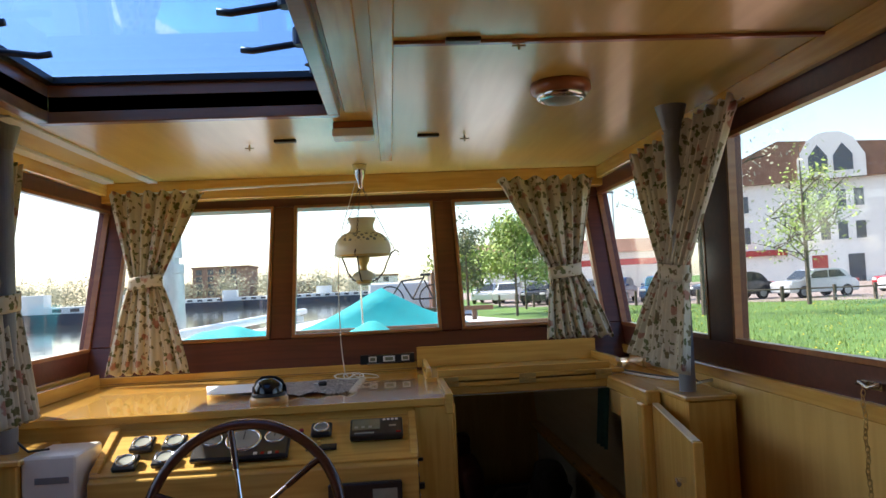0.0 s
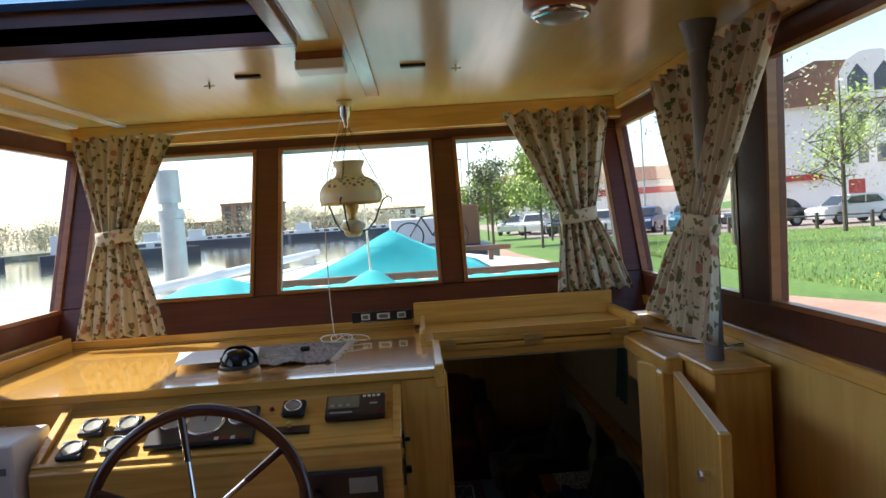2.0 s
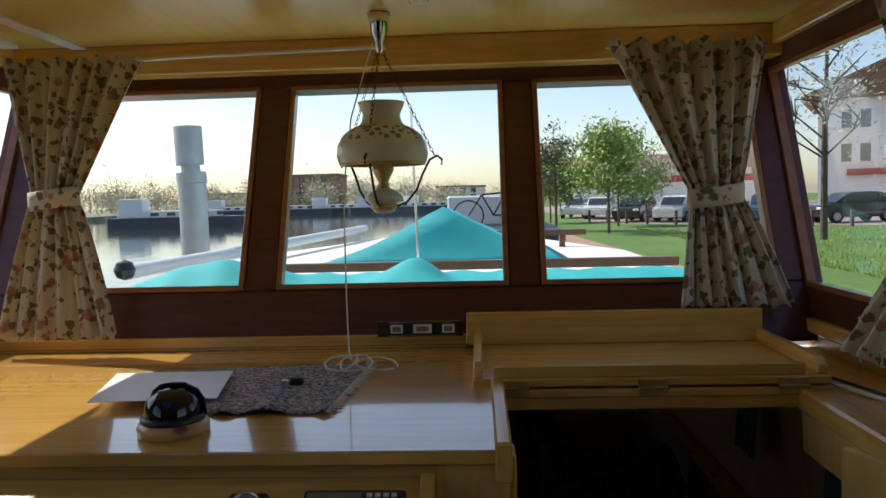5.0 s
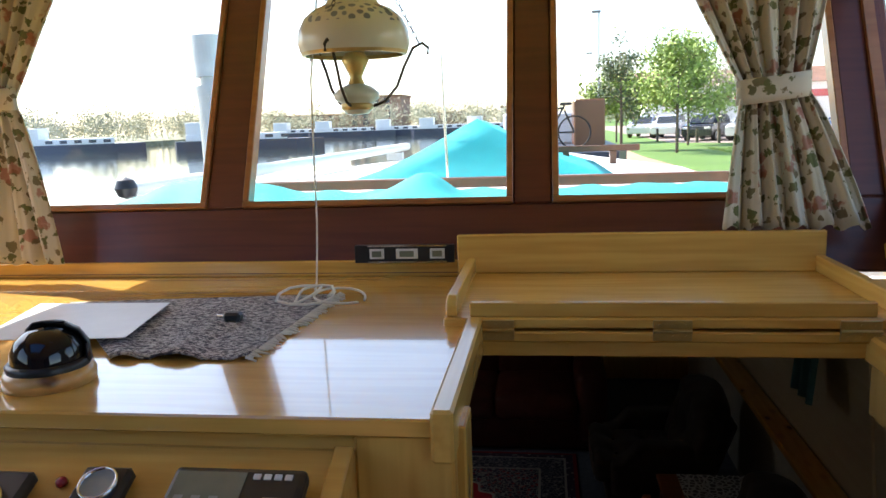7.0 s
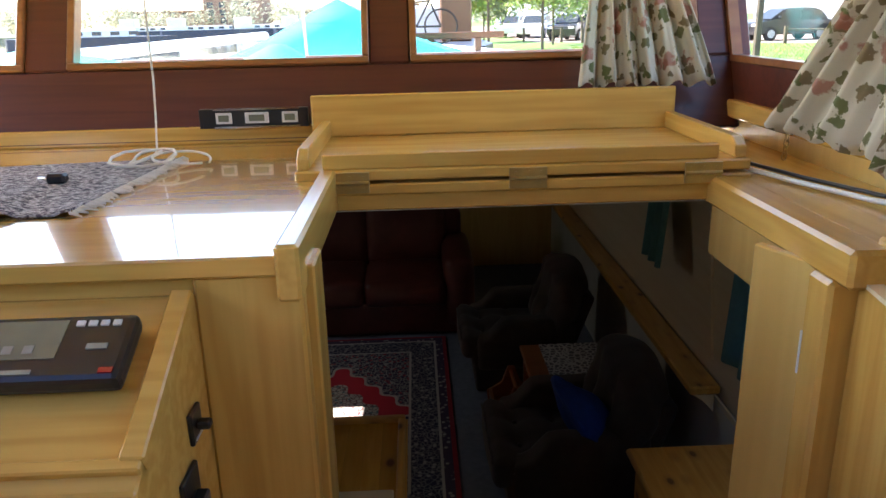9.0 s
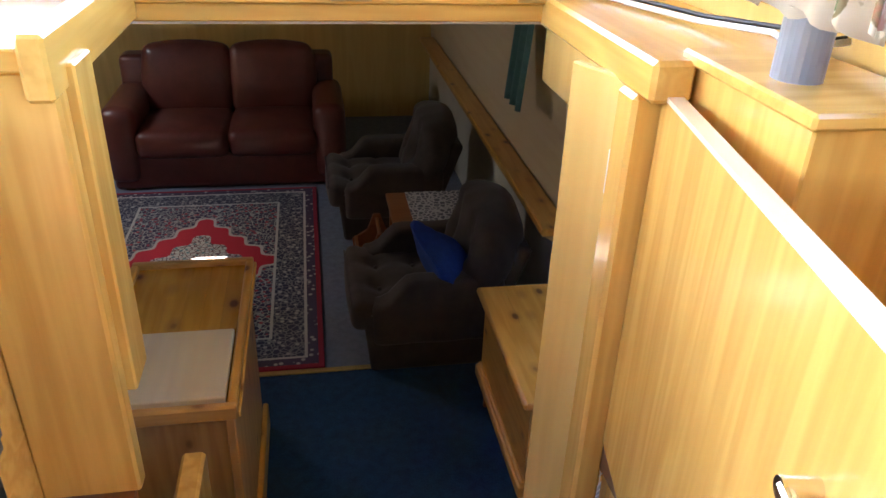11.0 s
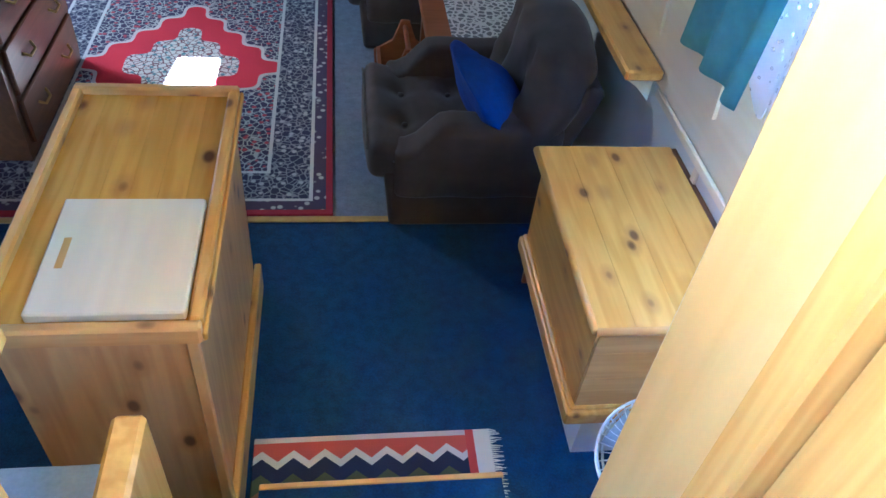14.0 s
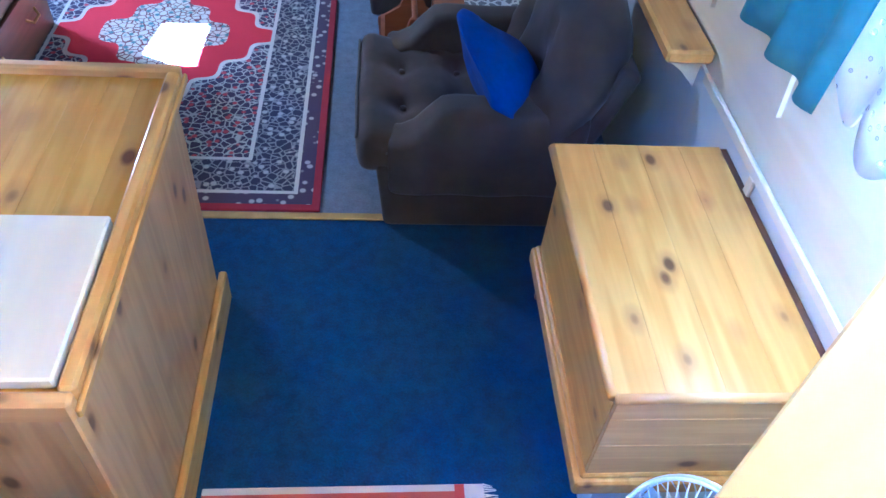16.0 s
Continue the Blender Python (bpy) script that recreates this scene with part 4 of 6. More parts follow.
# post fence along the grass
FENCE = [(6.6, 46), (9, 41.5), (12.5, 37.5), (16, 34.0), (20, 32.2), (25, 31.0), (31, 30.0), (38, 29.0)]
fe = empty("post_fence", (6.6, 46, G), "low wooden post fence with a rail along the car park", "fence")
POSTW = plain("weathered_wood", (0.10, 0.08, 0.06), 0.9, 0, 0.3)
for (ax, ay), (bx, by) in zip(FENCE, FENCE[1:]):
    n = max(2, int(math.hypot(bx - ax, by - ay) / 1.5))
    for i in range(n):
        x, y = ax + (bx - ax) * i / n, ay + (by - ay) * i / n
        part("post", boxes((x - 0.06, x + 0.06, y - 0.06, y + 0.06, G, G + 0.75)), POSTW, fe)
    if ax > 13:
        part("rail", rods(((ax, ay, G + 0.6), (bx, by, G + 0.6), 0.035), n=6), POSTW, fe)

# white building on the quay
bl = empty("white_building", (45, 75, G), "white three-storey building with a gable and arched window", "building")
PLASTER = plain("white_plaster", (0.80, 0.78, 0.74), 0.8, 0, 0.05, 3)
ROOFT = plain("brown_roof_tiles", (0.22, 0.12, 0.08), 0.8, 0, 0.2, 8)
GL = plain("dark_window", (0.06, 0.07, 0.09), 0.1, 0, 0.2)
BM = pose(41.0, 71.5, G, 0, 0, -28)
def bpart(name, bm, mat, parent=None, bevel=0.0):
    bmesh.ops.transform(bm, matrix=BM, verts=bm.verts[:])
    return part(name, bm, mat, parent or bl, bevel=bevel)
bpart("wall", boxes((-9, 34, 0, 14, 0, 10.2)), PLASTER)
bpart("roof", prism([(-10.5, 10.2), (35, 10.2), (35, 10.6), (-1.5, 14.4), (-10.5, 10.6)], -0.7, 14.5, "y"), ROOFT)
bpart("gable", prism([(0.2, 10.2), (6.2, 10.2), (6.2, 12.3), (5.3, 14.0), (4.2, 14.7), (3.2, 14.8), (2.2, 14.7), (1.1, 14.0), (0.2, 12.3)], -0.9, 0.4, "y"), PLASTER)
for a, b in ((1.2, 2.9), (3.4, 5.1)):
    bpart("window", prism([(a, 10.9), (b, 10.9), (b, 12.4), ((a + b) / 2, 13.6), (a, 12.4)], -0.95, -0.88, "y"), GL)
for z in (4.2, 7.4):
    for x in [-7, -5.4] + [0.4 + 1.55 * k for k in range(4)] + [9 + 1.6 * k for k in range(14)]:
        w = bpart("window", boxes((x, x + 0.85, -0.05, 0.03, z, z + 1.7)), GL)
        bpart("sill", boxes((x - 0.1, x + 0.95, -0.16, -0.03, z - 0.12, z)), PLASTER, w)
for x in (1.0, 4.2, 9.5, 14, 19):
    d = bpart("door", boxes((x, x + 1.4, -0.06, 0.03, 0, 2.7)), PAINTS[4] if x < 4 else GL)
bpart("awning", boxes((-6.5, -1.2, -0.5, 0.0, 2.9, 3.5)), PAINTS[4])
# low hall behind the cars
hl = empty("low_hall", (18, 95, G), "low brown hall behind the car park", "building")
part("wall", boxes((12, 36, 95, 105, G, 4.5)), PLASTER, hl)
part("roof", prism([(94.5, 4.5), (105.5, 4.5), (100, 6.5)], 11.5, 36.5, "x"), ROOFT, hl)
part("fascia", boxes((12, 36, 94.9, 94.98, 2.8, 3.6)), PAINTS[4], hl)

# far bank
BRICK = plain("brown_brick", (0.28, 0.17, 0.13), 0.9, 0, 0.15, 2)
def far_block(x0, x1, y, h, label, storeys, mat=None):
    e = empty("apartment_block", (x0, y, -0.4), label, "building")
    part("wall", boxes((x0, x1, y, y + 14, -0.4, h)), mat or BRICK, e)
    part("roof", boxes((x0 - 0.3, x1 + 0.3, y - 0.3, y + 14.3, h, h + 0.5)), ROOFT, e)
    for s in range(storeys):
        z = 1.2 + s * (h - 1) / storeys
        for k in range(int((x1 - x0) / 3)):
            x = x0 + 0.9 + 3 * k
            part("window", boxes((x, x + 1.5, y - 0.08, y + 0.02, z, z + 1.4)), GL, e)
far_block(-52, -37.5, 200, 8.4, "brown brick apartment block across the water", 4)
far_block(-75, -54, 205, 4.0, "long low brick building across the water", 2)
far_block(-35, -16, 210, 3.6, "long low brick building across the water", 2)
far_block(-12, 2, 215, 4.6, "pale building across the water", 2, PLASTER)
rng = random.Random(9)
vs, fs = [], []
for k in range(210):
    if k < 130:
        cx, cy = rng.uniform(-150, 40), rng.uniform(170, 235)
    else:
        cx, cy = rng.uniform(-140, -78), rng.uniform(30, 165)
    hh, sp = rng.uniform(4, 9), rng.uniform(2, 4.5)
    for q in range(430):
        p = Vector((cx, cy, -0.4 + hh * 0.55)) + Vector((rng.gauss(0, 0.5) * sp, rng.gauss(0, 0.5) * sp, rng.gauss(0, 0.24) * hh))
        u = Vector((rng.uniform(-1, 1), rng.uniform(-1, 1), rng.uniform(-1, 1))).normalized()
        w = u.orthogonal().normalized()
        s = rng.uniform(0.10, 0.30)
        i = len(vs)
        vs += [p - u * s, p + w * s * 0.6, p + u * s, p - w * s * 0.6]
        fs.append((i, i + 1, i + 2, i + 3))
    i = len(vs)
    vs += [(cx - 0.12, cy, -0.4), (cx + 0.12, cy, -0.4), (cx, cy, hh * 0.8), (cx, cy + 0.2, -0.4)]
    fs += [(i, i + 1, i + 2), (i, i + 3, i + 2)]
me = bpy.data.meshes.new("far_trees")
me.from_pydata(vs, [], fs)
me.materials.append(LEAF2)
tagged(new("far_trees", me), "budding spring trees along the far bank", "trees", kind="stuff")


def barge(x, y, ang, ln, hullmat, label):
    e = empty("barge", (0, 0, 0), label, "boat", "moored barges")
    h = prism([(-ln / 2, -2), (ln / 2 - 3, -2), (ln / 2, 0), (ln / 2 - 3, 2), (-ln / 2, 2), (-ln / 2 - 1, 0)], -0.1, 1.3, "z")
    part("hull", h, hullmat, e)
    part("deckhouse", boxes((-ln / 2 + 1, ln / 2 - 5, -1.5, 1.5, 1.3, 2.1)), WHITE, e, bevel=0.05)
    part("wheelhouse", boxes((-ln / 2 + 1, -ln / 2 + 4, -1.3, 1.3, 2.1, 3.6)), WHITE, e, bevel=0.05)
    for k in range(int((ln - 8) / 2)):
        part("window", boxes((-ln / 2 + 5 + 2 * k, -ln / 2 + 6 + 2 * k, -1.53, -1.49, 1.5, 1.9)), GL, e)
    e.matrix_basis = pose(x, y, -1.3, 0, 0, ang)
    return e


HULLB = plain("dark_blue_hull", (0.03, 0.04, 0.07), 0.4)
b0 = barge(-36, 92, 5, 18, HULLB, "dark barge with a white deckhouse moored across the water")
for x, y, a in ((-62, 96, 5), (-50, 160, 0), (-28, 163, 3), (-8, 162, -3), (-74, 70, 80), (-40, 158, 2), (-18, 160, 0)):
    copy_thing(b0, pose(x, y, -1.3, 0, 0, a))

# ---- wheelhouse things ----
# floral curtains
CURT, t_, p_, c_ = nodes("floral_curtain_cloth")
v1 = t_.nodes.new("ShaderNodeTexVoronoi"); v1.inputs["Scale"].default_value = 24
v2 = t_.nodes.new("ShaderNodeTexVoronoi"); v2.inputs["Scale"].default_value = 11
nz = noise_tex(t_, c_.outputs["Object"], 30, 3)
warp = mixc(t_, 0.06, c_.outputs["Object"], nz.outputs["Color"], "ADD")
t_.links.new(warp, v1.inputs["Vector"]); t_.links.new(warp, v2.inputs["Vector"])
leaf_f = ramp(t_, v1.outputs["Distance"], [(0.34, (1, 1, 1)), (0.41, (0, 0, 0))])
hue = ramp(t_, v1.outputs["Color"], [(0.3, (0.13, 0.14, 0.05)), (0.7, (0.20, 0.15, 0.08))])
flow_f = ramp(t_, v2.outputs["Distance"], [(0.20, (1, 1, 1)), (0.27, (0, 0, 0))])
base_c = mixc(t_, leaf_f, (0.58, 0.52, 0.40), hue)
base_c = mixc(t_, maths(t_, "MULTIPLY", flow_f, 0.8), base_c, (0.36, 0.13, 0.09))
t_.links.new(base_c, p_.inputs["Base Color"])
p_.inputs["Roughness"].default_value = 0.9
tl = t_.nodes.new("ShaderNodeBsdfTranslucent")
t_.links.new(base_c, tl.inputs[0])
ms = t_.nodes.new("ShaderNodeMixShader"); ms.inputs[0].default_value = 0.12
t_.links.new(p_.outputs[0], ms.inputs[1]); t_.links.new(tl.outputs[0], ms.inputs[2])
t_.links.new(ms.outputs[0], t_.nodes["Material Output"].inputs[0])


def curtain(along, fixed, top, waist, bottom, zt, zw, zb, folds, label, seed, inward):
    """A tied-back curtain; top, waist and bottom are (from, to) along the wall. fixed: its depth at bottom and top."""
    e = empty("curtain", (fixed[0], top[0], zb) if along == "y" else (top[0], fixed[0], zb), label, "curtain", "floral curtains")
    r = random.Random(seed)
    ph = [r.uniform(0, 6.28) for _ in range(4)]

    def width(z):
        if z > zw:
            f = (z - zw) / (zt - zw)
            g = f ** 0.95
            return [waist[i] + (top[i] - waist[i]) * g for i in (0, 1)]
        f = (zw - z) / (zw - zb)
        g = f ** 0.75
        return [waist[i] + (bottom[i] - waist[i]) * g for i in (0, 1)]

    def fn(u, v):
        z = zb + (zt - zb) * v
        a, b = width(z)
        s = a + (b - a) * (u + 0.02 * math.sin(9 * u + ph[0] + 3 * v))
        tight = 0.6 + 0.4 * abs(z - zw) / (zt - zw)
        fold = (0.026 * math.sin(2 * math.pi * folds * u + ph[1] + 0.8 * math.sin(4 * v + ph[2])) + 0.010 * math.sin(2 * math.pi * folds * 2.3 * u + ph[3])) * tight
        d = fixed[0] + (fixed[1] - fixed[0]) * v + inward * (0.03 + fold)
        z += 0.012 * math.sin(2 * math.pi * folds * u + ph[1]) * (1 if v < 0.03 or v > 0.97 else 0)
        return (d, s, z) if along == "y" else (s, d, z)
    thick(part("cloth", grid_mesh(fn, 72, 36), CURT, e, smooth=True), 0.003)

    def band(u, v):
        a = 2 * math.pi * u
        c, h = (waist[0] + waist[1]) / 2, (waist[1] - waist[0]) / 2 + 0.012
        s = c + h * math.cos(a)
        d = fixed[0] + (fixed[1] - fixed[0]) * (zw - zb) / (zt - zb) + inward * 0.03 + 0.05 * math.sin(a)
        z = zw + (v - 0.5) * 0.075 + 0.012 * math.cos(a)
        return (d, s, z) if along == "y" else (s, d, z)
    thick(part("tie_band", grid_mesh(band, 28, 3), CURT, e, smooth=True), 0.003)
    part("curtain_rod", rods(((fixed[1], top[0], zt - 0.015), (fixed[1], top[1], zt - 0.015), 0.006)) if along == "y" else rods(((top[0], fixed[1], zt - 0.015), (top[1], fixed[1], zt - 0.015), 0.006)), BRASS, e)
    return e


LBL = "cream floral curtain tied back beside a window"
curtain("x", (4.10, 4.30), (-1.88, -1.32), (-1.74, -1.56), (-1.88, -1.38), 2.03, 1.47, 0.93, 6, LBL, 1, -1)
curtain("x", (4.14, 4.36), (0.55, 1.20), (0.84, 1.03), (0.78, 1.20), 2.04, 1.42, 1.005, 6, LBL, 2, -1)
curtain("y", (1.15, 1.24), (2.84, 3.60), (2.80, 3.10), (2.82, 3.60), 2.04, 1.40, 0.95, 6, LBL, 3, -1)
curtain("y", (1.05, 1.22), (2.30, 2.82), (2.64, 2.90), (2.50, 2.98), 2.05, 1.38, 0.96, 6, LBL, 4, -1)
curtain("y", (-1.90, -1.96), (2.84, 3.25), (2.80, 3.0), (2.82, 3.16), 2.03, 1.40, 0.95, 6, LBL, 5, 1)
curtain("y", (-1.74, -1.90), (2.45, 2.82), (2.66, 2.86), (2.56, 2.90), 2.05, 1.38, 0.88, 6, LBL, 6, 1)

# hanging oil lamp
PORC, t_, p_, c_ = nodes("painted_porcelain")
sx = t_.nodes.new("ShaderNodeSeparateXYZ"); t_.links.new(c_.outputs["Object"], sx.inputs[0])
vv = t_.nodes.new("ShaderNodeTexVoronoi"); vv.inputs["Scale"].default_value = 38
t_.links.new(c_.outputs["Object"], vv.inputs["Vector"])
spots = ramp(t_, vv.outputs["Distance"], [(0.36, (1, 1, 1)), (0.46, (0, 0, 0))])
band_f = maths(t_, "MULTIPLY", maths(t_, "GREATER_THAN", sx.outputs[2], 1.655), maths(t_, "LESS_THAN", sx.outputs[2], 1.715))
t_.links.new(mixc(t_, maths(t_, "MULTIPLY", spots, band_f), (0.66, 0.64, 0.50), (0.20, 0.22, 0.24)), p_.inputs["Base Color"])
p_.inputs["Roughness"].default_value = 0.2
LX, LY = -0.33, 4.10
lamp = empty("oil_lamp", (LX, LY, 1.385), "hanging porcelain oil lamp with a painted shade", "lamp")
LM = Matrix.Translation((LX, LY, 0))
sh = part("shade", lathe([(0.165, 1.575), (0.172, 1.60), (0.168, 1.64), (0.150, 1.675), (0.12, 1.70), (0.085, 1.715), (0.074, 1.73), (0.07, 1.755), (0.085, 1.79), (0.088, 1.80), (0.082, 1.80), (0.066, 1.755), (0.07, 1.725), (0.115, 1.695), (0.145, 1.67), (0.162, 1.64), (0.165, 1.60)], LM, 40), PORC, lamp, smooth=True)
part("shade_ring", lathe([(0.150, 1.565), (0.160, 1.565), (0.165, 1.578), (0.152, 1.578), (0.150, 1.565)], LM, 40), BRASS, lamp)
part("burner", lathe([(0.0, 1.47), (0.028, 1.475), (0.018, 1.50), (0.03, 1.525), (0.042, 1.55), (0.03, 1.575), (0.0, 1.575)], LM), BRASS, lamp, smooth=True)
part("chimney", lathe([(0.022, 1.575), (0.03, 1.62), (0.02, 1.70), (0.019, 1.80)], LM), glass("chimney_glass"), lamp, smooth=True)
part("font", lathe([(0.0, 1.385), (0.035, 1.388), (0.045, 1.40), (0.04, 1.415), (0.07, 1.435), (0.072, 1.45), (0.05, 1.47), (0.02, 1.482), (0.0, 1.484)], LM), PORC, lamp, smooth=True)
part("font_ring", lathe([(0.044, 1.40), (0.05, 1.405), (0.05, 1.42), (0.042, 1.424)], LM), BRASS, lamp, smooth=True)
IRON = plain("dark_bronze", (0.07, 0.055, 0.04), 0.4, 0.8)
for k in range(3):
    a = radians(20 + 120 * k)
    c, s = math.cos(a), math.sin(a)
    arm = [(0.05, 1.41), (0.09, 1.425), (0.13, 1.47), (0.155, 1.53), (0.185, 1.585), (0.215, 1.60), (0.235, 1.585), (0.232, 1.565)]
    part("arm", tube([(LX + r * c, LY + r * s * 0.8, z) for r, z in arm], 0.005), IRON, lamp, smooth=True)
    p0, p1 = Vector((LX + 0.205 * c, LY + 0.164 * s, 1.60)), Vector((LX + 0.01 * c, LY, 1.99))
    links = 24
    cm = bmesh.new()
    for i in range(links):
        q = p0.lerp(p1, (i + 0.5) / links)
        rot = (p1 - p0).to_track_quat("Z", "Y").to_matrix().to_4x4() @ Matrix.Rotation(math.pi / 2 * (i % 2), 4, "Z")
        lk = tube([(0.0055 * math.cos(b), 0, 0.011 * math.sin(b)) for b in (math.pi * j / 4 for j in range(8))], 0.0016, 4, True)
        bmesh.ops.transform(lk, matrix=Matrix.Translation(q) @ rot, verts=lk.verts[:])
        tmp = bpy.data.meshes.new("tmp"); lk.to_mesh(tmp); lk.free(); cm.from_mesh(tmp); bpy.data.meshes.remove(tmp)
    tagged(part("chain", cm, IRON, lamp), kind="stuff")
part("ceiling_hook", lathe([(0.0, 1.98), (0.012, 1.985), (0.015, 2.02), (0.03, 2.05), (0.035, 2.09), (0.045, 2.13), (0.0, 2.13)], LM), CHROME, lamp, smooth=True)
cord = tube([(-0.36, 4.12, 2.02), (-0.45, 4.13, 1.75), (-0.485, 4.13, 1.5), (-0.49, 4.13, 1.3), (-0.485, 4.10, 1.05), (-0.475, 4.05, 0.96), (-0.46, 3.98, 0.875), (-0.44, 3.9, 0.868)], 0.003)
tagged(part("hanging_cord", cord, ROPE), "thin white cord hanging down to the console", "cord")

# steering wheel
WC, WR = Vector((-0.757, 2.42, 0.515)), 0.365
WM = Matrix.Translation(WC) @ Matrix.Rotation(radians(72), 4, "X")
sw = empty("steering_wheel", WC, "spoked steering wheel with a dark wooden rim", "steering wheel")
rim = tube([(WR * math.cos(2 * math.pi * k / 64), WR * math.sin(2 * math.pi * k / 64), 0) for k in range(64)], 0.021, 12, True)
bmesh.ops.transform(rim, matrix=WM, verts=rim.verts[:])
RIMW = wood("rim_wood", (0.085, 0.028, 0.014), (0.045, 0.015, 0.009), "x", 0.25, 0.6)
part("rim", rim, RIMW, sw, smooth=True)
hub = lathe([(0, -0.03), (0.07, -0.03), (0.075, 0.0), (0.06, 0.025), (0.025, 0.035), (0.02, 0.05), (0, 0.052)], WM)
part("hub", hub, CHROME, sw, smooth=True)
for a in (100, 38, 160, 220, 280, 340):
    c, s = math.cos(radians(a)), math.sin(radians(a))
    sp = part("spoke", rods((WM @ Vector((0.06 * c, 0.06 * s, 0)), WM @ Vector((0.22 * c, 0.22 * s, 0)), 0.009), n=10), CHROME, sw)
    part("spoke_sleeve", rods((WM @ Vector((0.20 * c, 0.20 * s, 0)), WM @ Vector((0.35 * c, 0.35 * s, 0)), 0.011, 0.014), n=10), RIMW, sp)
part("column", rods((WC, (-0.757, 2.67, 0.44), 0.02)), CHROME, sw)

# instruments on the sloping panel
FACE = plain("gauge_face", (0.30, 0.32, 0.28), 0.3)
LCD = plain("lcd_screen", (0.20, 0.21, 0.15), 0.2)


SLI = SL @ Matrix.Translation((0.03, -0.04, 0))


def sl(x, y, z):
    return SLI @ Vector((x, y, z))


def ring(x, y, r, z=0.02):
    m = SLI @ Matrix.Translation((x, y, z))
    return lathe([(r * 0.86, 0.002), (r * 0.9, 0.008), (r, 0.008), (r * 1.02, 0.0)], m, 28), lathe([(0, 0.001), (r * 0.88, 0.003), (r * 0.88, 0.0), (0, 0.0)], m, 28)


for x, y in ((-1.285, -0.10), (-1.32, -0.22), (-1.165, -0.21), (-1.15, -0.10)):
    g = empty("square_gauge", sl(x, y, 0), "black square gauge with a chrome ring", "gauge", "engine gauges")
    part("bezel", boxes((x - 0.048, x + 0.048, y - 0.045, y + 0.045, 0.002, 0.028), m=SLI), BLACK, g, bevel=0.006)
    a, b = ring(x, y, 0.038, 0.027)
    part("chrome_ring", a, CHROME, g, smooth=True), part("face", b, FACE, g)
ip = empty("engine_dashboard", sl(-0.86, -0.14, 0), "black engine instrument panel with round dials", "dashboard")
part("plate", boxes((-1.06, -0.66, -0.245, -0.045, 0.002, 0.03), m=SLI), BLACK, ip, bevel=0.008)
for x, y, r in ((-0.855, -0.13, 0.075), (-0.985, -0.12, 0.042), (-0.725, -0.12, 0.042)):
    a, b = ring(x, y, r, 0.03)
    d = part("dial", b, FACE, ip)
    part("dial_ring", a, CHROME, d, smooth=True)
    part("needle", boxes((x - 0.002, x + 0.002, y, y + r * 0.7, 0.034, 0.036), m=SLI), BLACK, d)
for k in range(4):
    part("warning_light", boxes((-0.80 + 0.03 * k, -0.785 + 0.03 * k, -0.235, -0.22, 0.03, 0.033), m=SLI), PAINTS[4] if k % 2 else OFFWHITE, ip)
sg = empty("small_gauge", sl(-0.53, -0.07, 0), "small black square rudder gauge", "gauge")
part("bezel", boxes((-0.575, -0.485, -0.115, -0.03, 0.002, 0.03), m=SLI), BLACK, sg, bevel=0.008)
a, b = ring(-0.53, -0.072, 0.033, 0.029)
part("chrome_ring", a, CHROME, sg, smooth=True), part("face", b, FACE, sg)
kn = empty("key_switch", sl(-0.53, -0.18, 0), "black key switch plate", "switch")
part("plate", boxes((-0.59, -0.46, -0.20, -0.16, 0.002, 0.008), m=SLI), BLACK, kn, bevel=0.002)
part("key", boxes((-0.54, -0.525, -0.185, -0.175, 0.008, 0.04), m=SLI), CHROME, kn)
rl = part("warning_lamp", lathe([(0, 0.012), (0.009, 0.008), (0.011, 0.0), (0, 0.0)], SLI @ Matrix.Translation((-0.62, -0.05, 0.001))), PAINTS[4], smooth=True)
tagged(rl, "small red warning lamp on the panel", "lamp")
nv = empty("navigation_display", sl(-0.29, -0.09, 0), "black navigation display with a green-grey screen", "display")
part("case", boxes((-0.405, -0.175, -0.155, -0.03, 0.002, 0.034), m=SLI), BLACK, nv, bevel=0.01, seg=2)
part("screen", boxes((-0.395, -0.275, -0.115, -0.042, 0.033, 0.0355), m=SLI), LCD, nv)
for k in range(4):
    part("button", boxes((-0.262 + 0.018 * k, -0.250 + 0.018 * k, -0.055, -0.045, 0.034, 0.037), m=SLI), OFFWHITE, nv)
for k in range(3):
    part("screen_mark", boxes((-0.385 + 0.03 * k, -0.37 + 0.03 * k, -0.105, -0.09, 0.0352, 0.0362), m=SLI), FACE, nv)
part("name_bar", boxes((-0.385, -0.30, -0.143, -0.135, 0.034, 0.0362), m=SLI), FACE, nv)
part("red_key", boxes((-0.205, -0.185, -0.145, -0.135, 0.034, 0.0365), m=SLI), PAINTS[4], nv)
part("side_key", boxes((-0.235, -0.205, -0.10, -0.09, 0.034, 0.0365), m=SLI), FACE, nv)
sc = part("panel_screw", lathe([(0, 0.004), (0.008, 0.003), (0.009, 0), (0, 0)], SLI @ Matrix.Translation((-0.135, -0.09, 0))), WALNUT)
tagged(sc, "dark screw plug in the panel", "screw")
vhf = empty("marine_radio", (-0.30, 2.655, 0.5), "black marine radio set into the box front", "radio")
part("case", boxes((-0.46, -0.16, 2.63, 2.66, 0.42, 0.58)), BLACK, vhf, bevel=0.005)
part("screen", boxes((-0.28, -0.18, 2.626, 2.631, 0.50, 0.555)), FACE, vhf)
part("dial_knob", rods(((-0.40, 2.63, 0.5), (-0.40, 2.605, 0.5), 0.02)), BLACK, vhf)
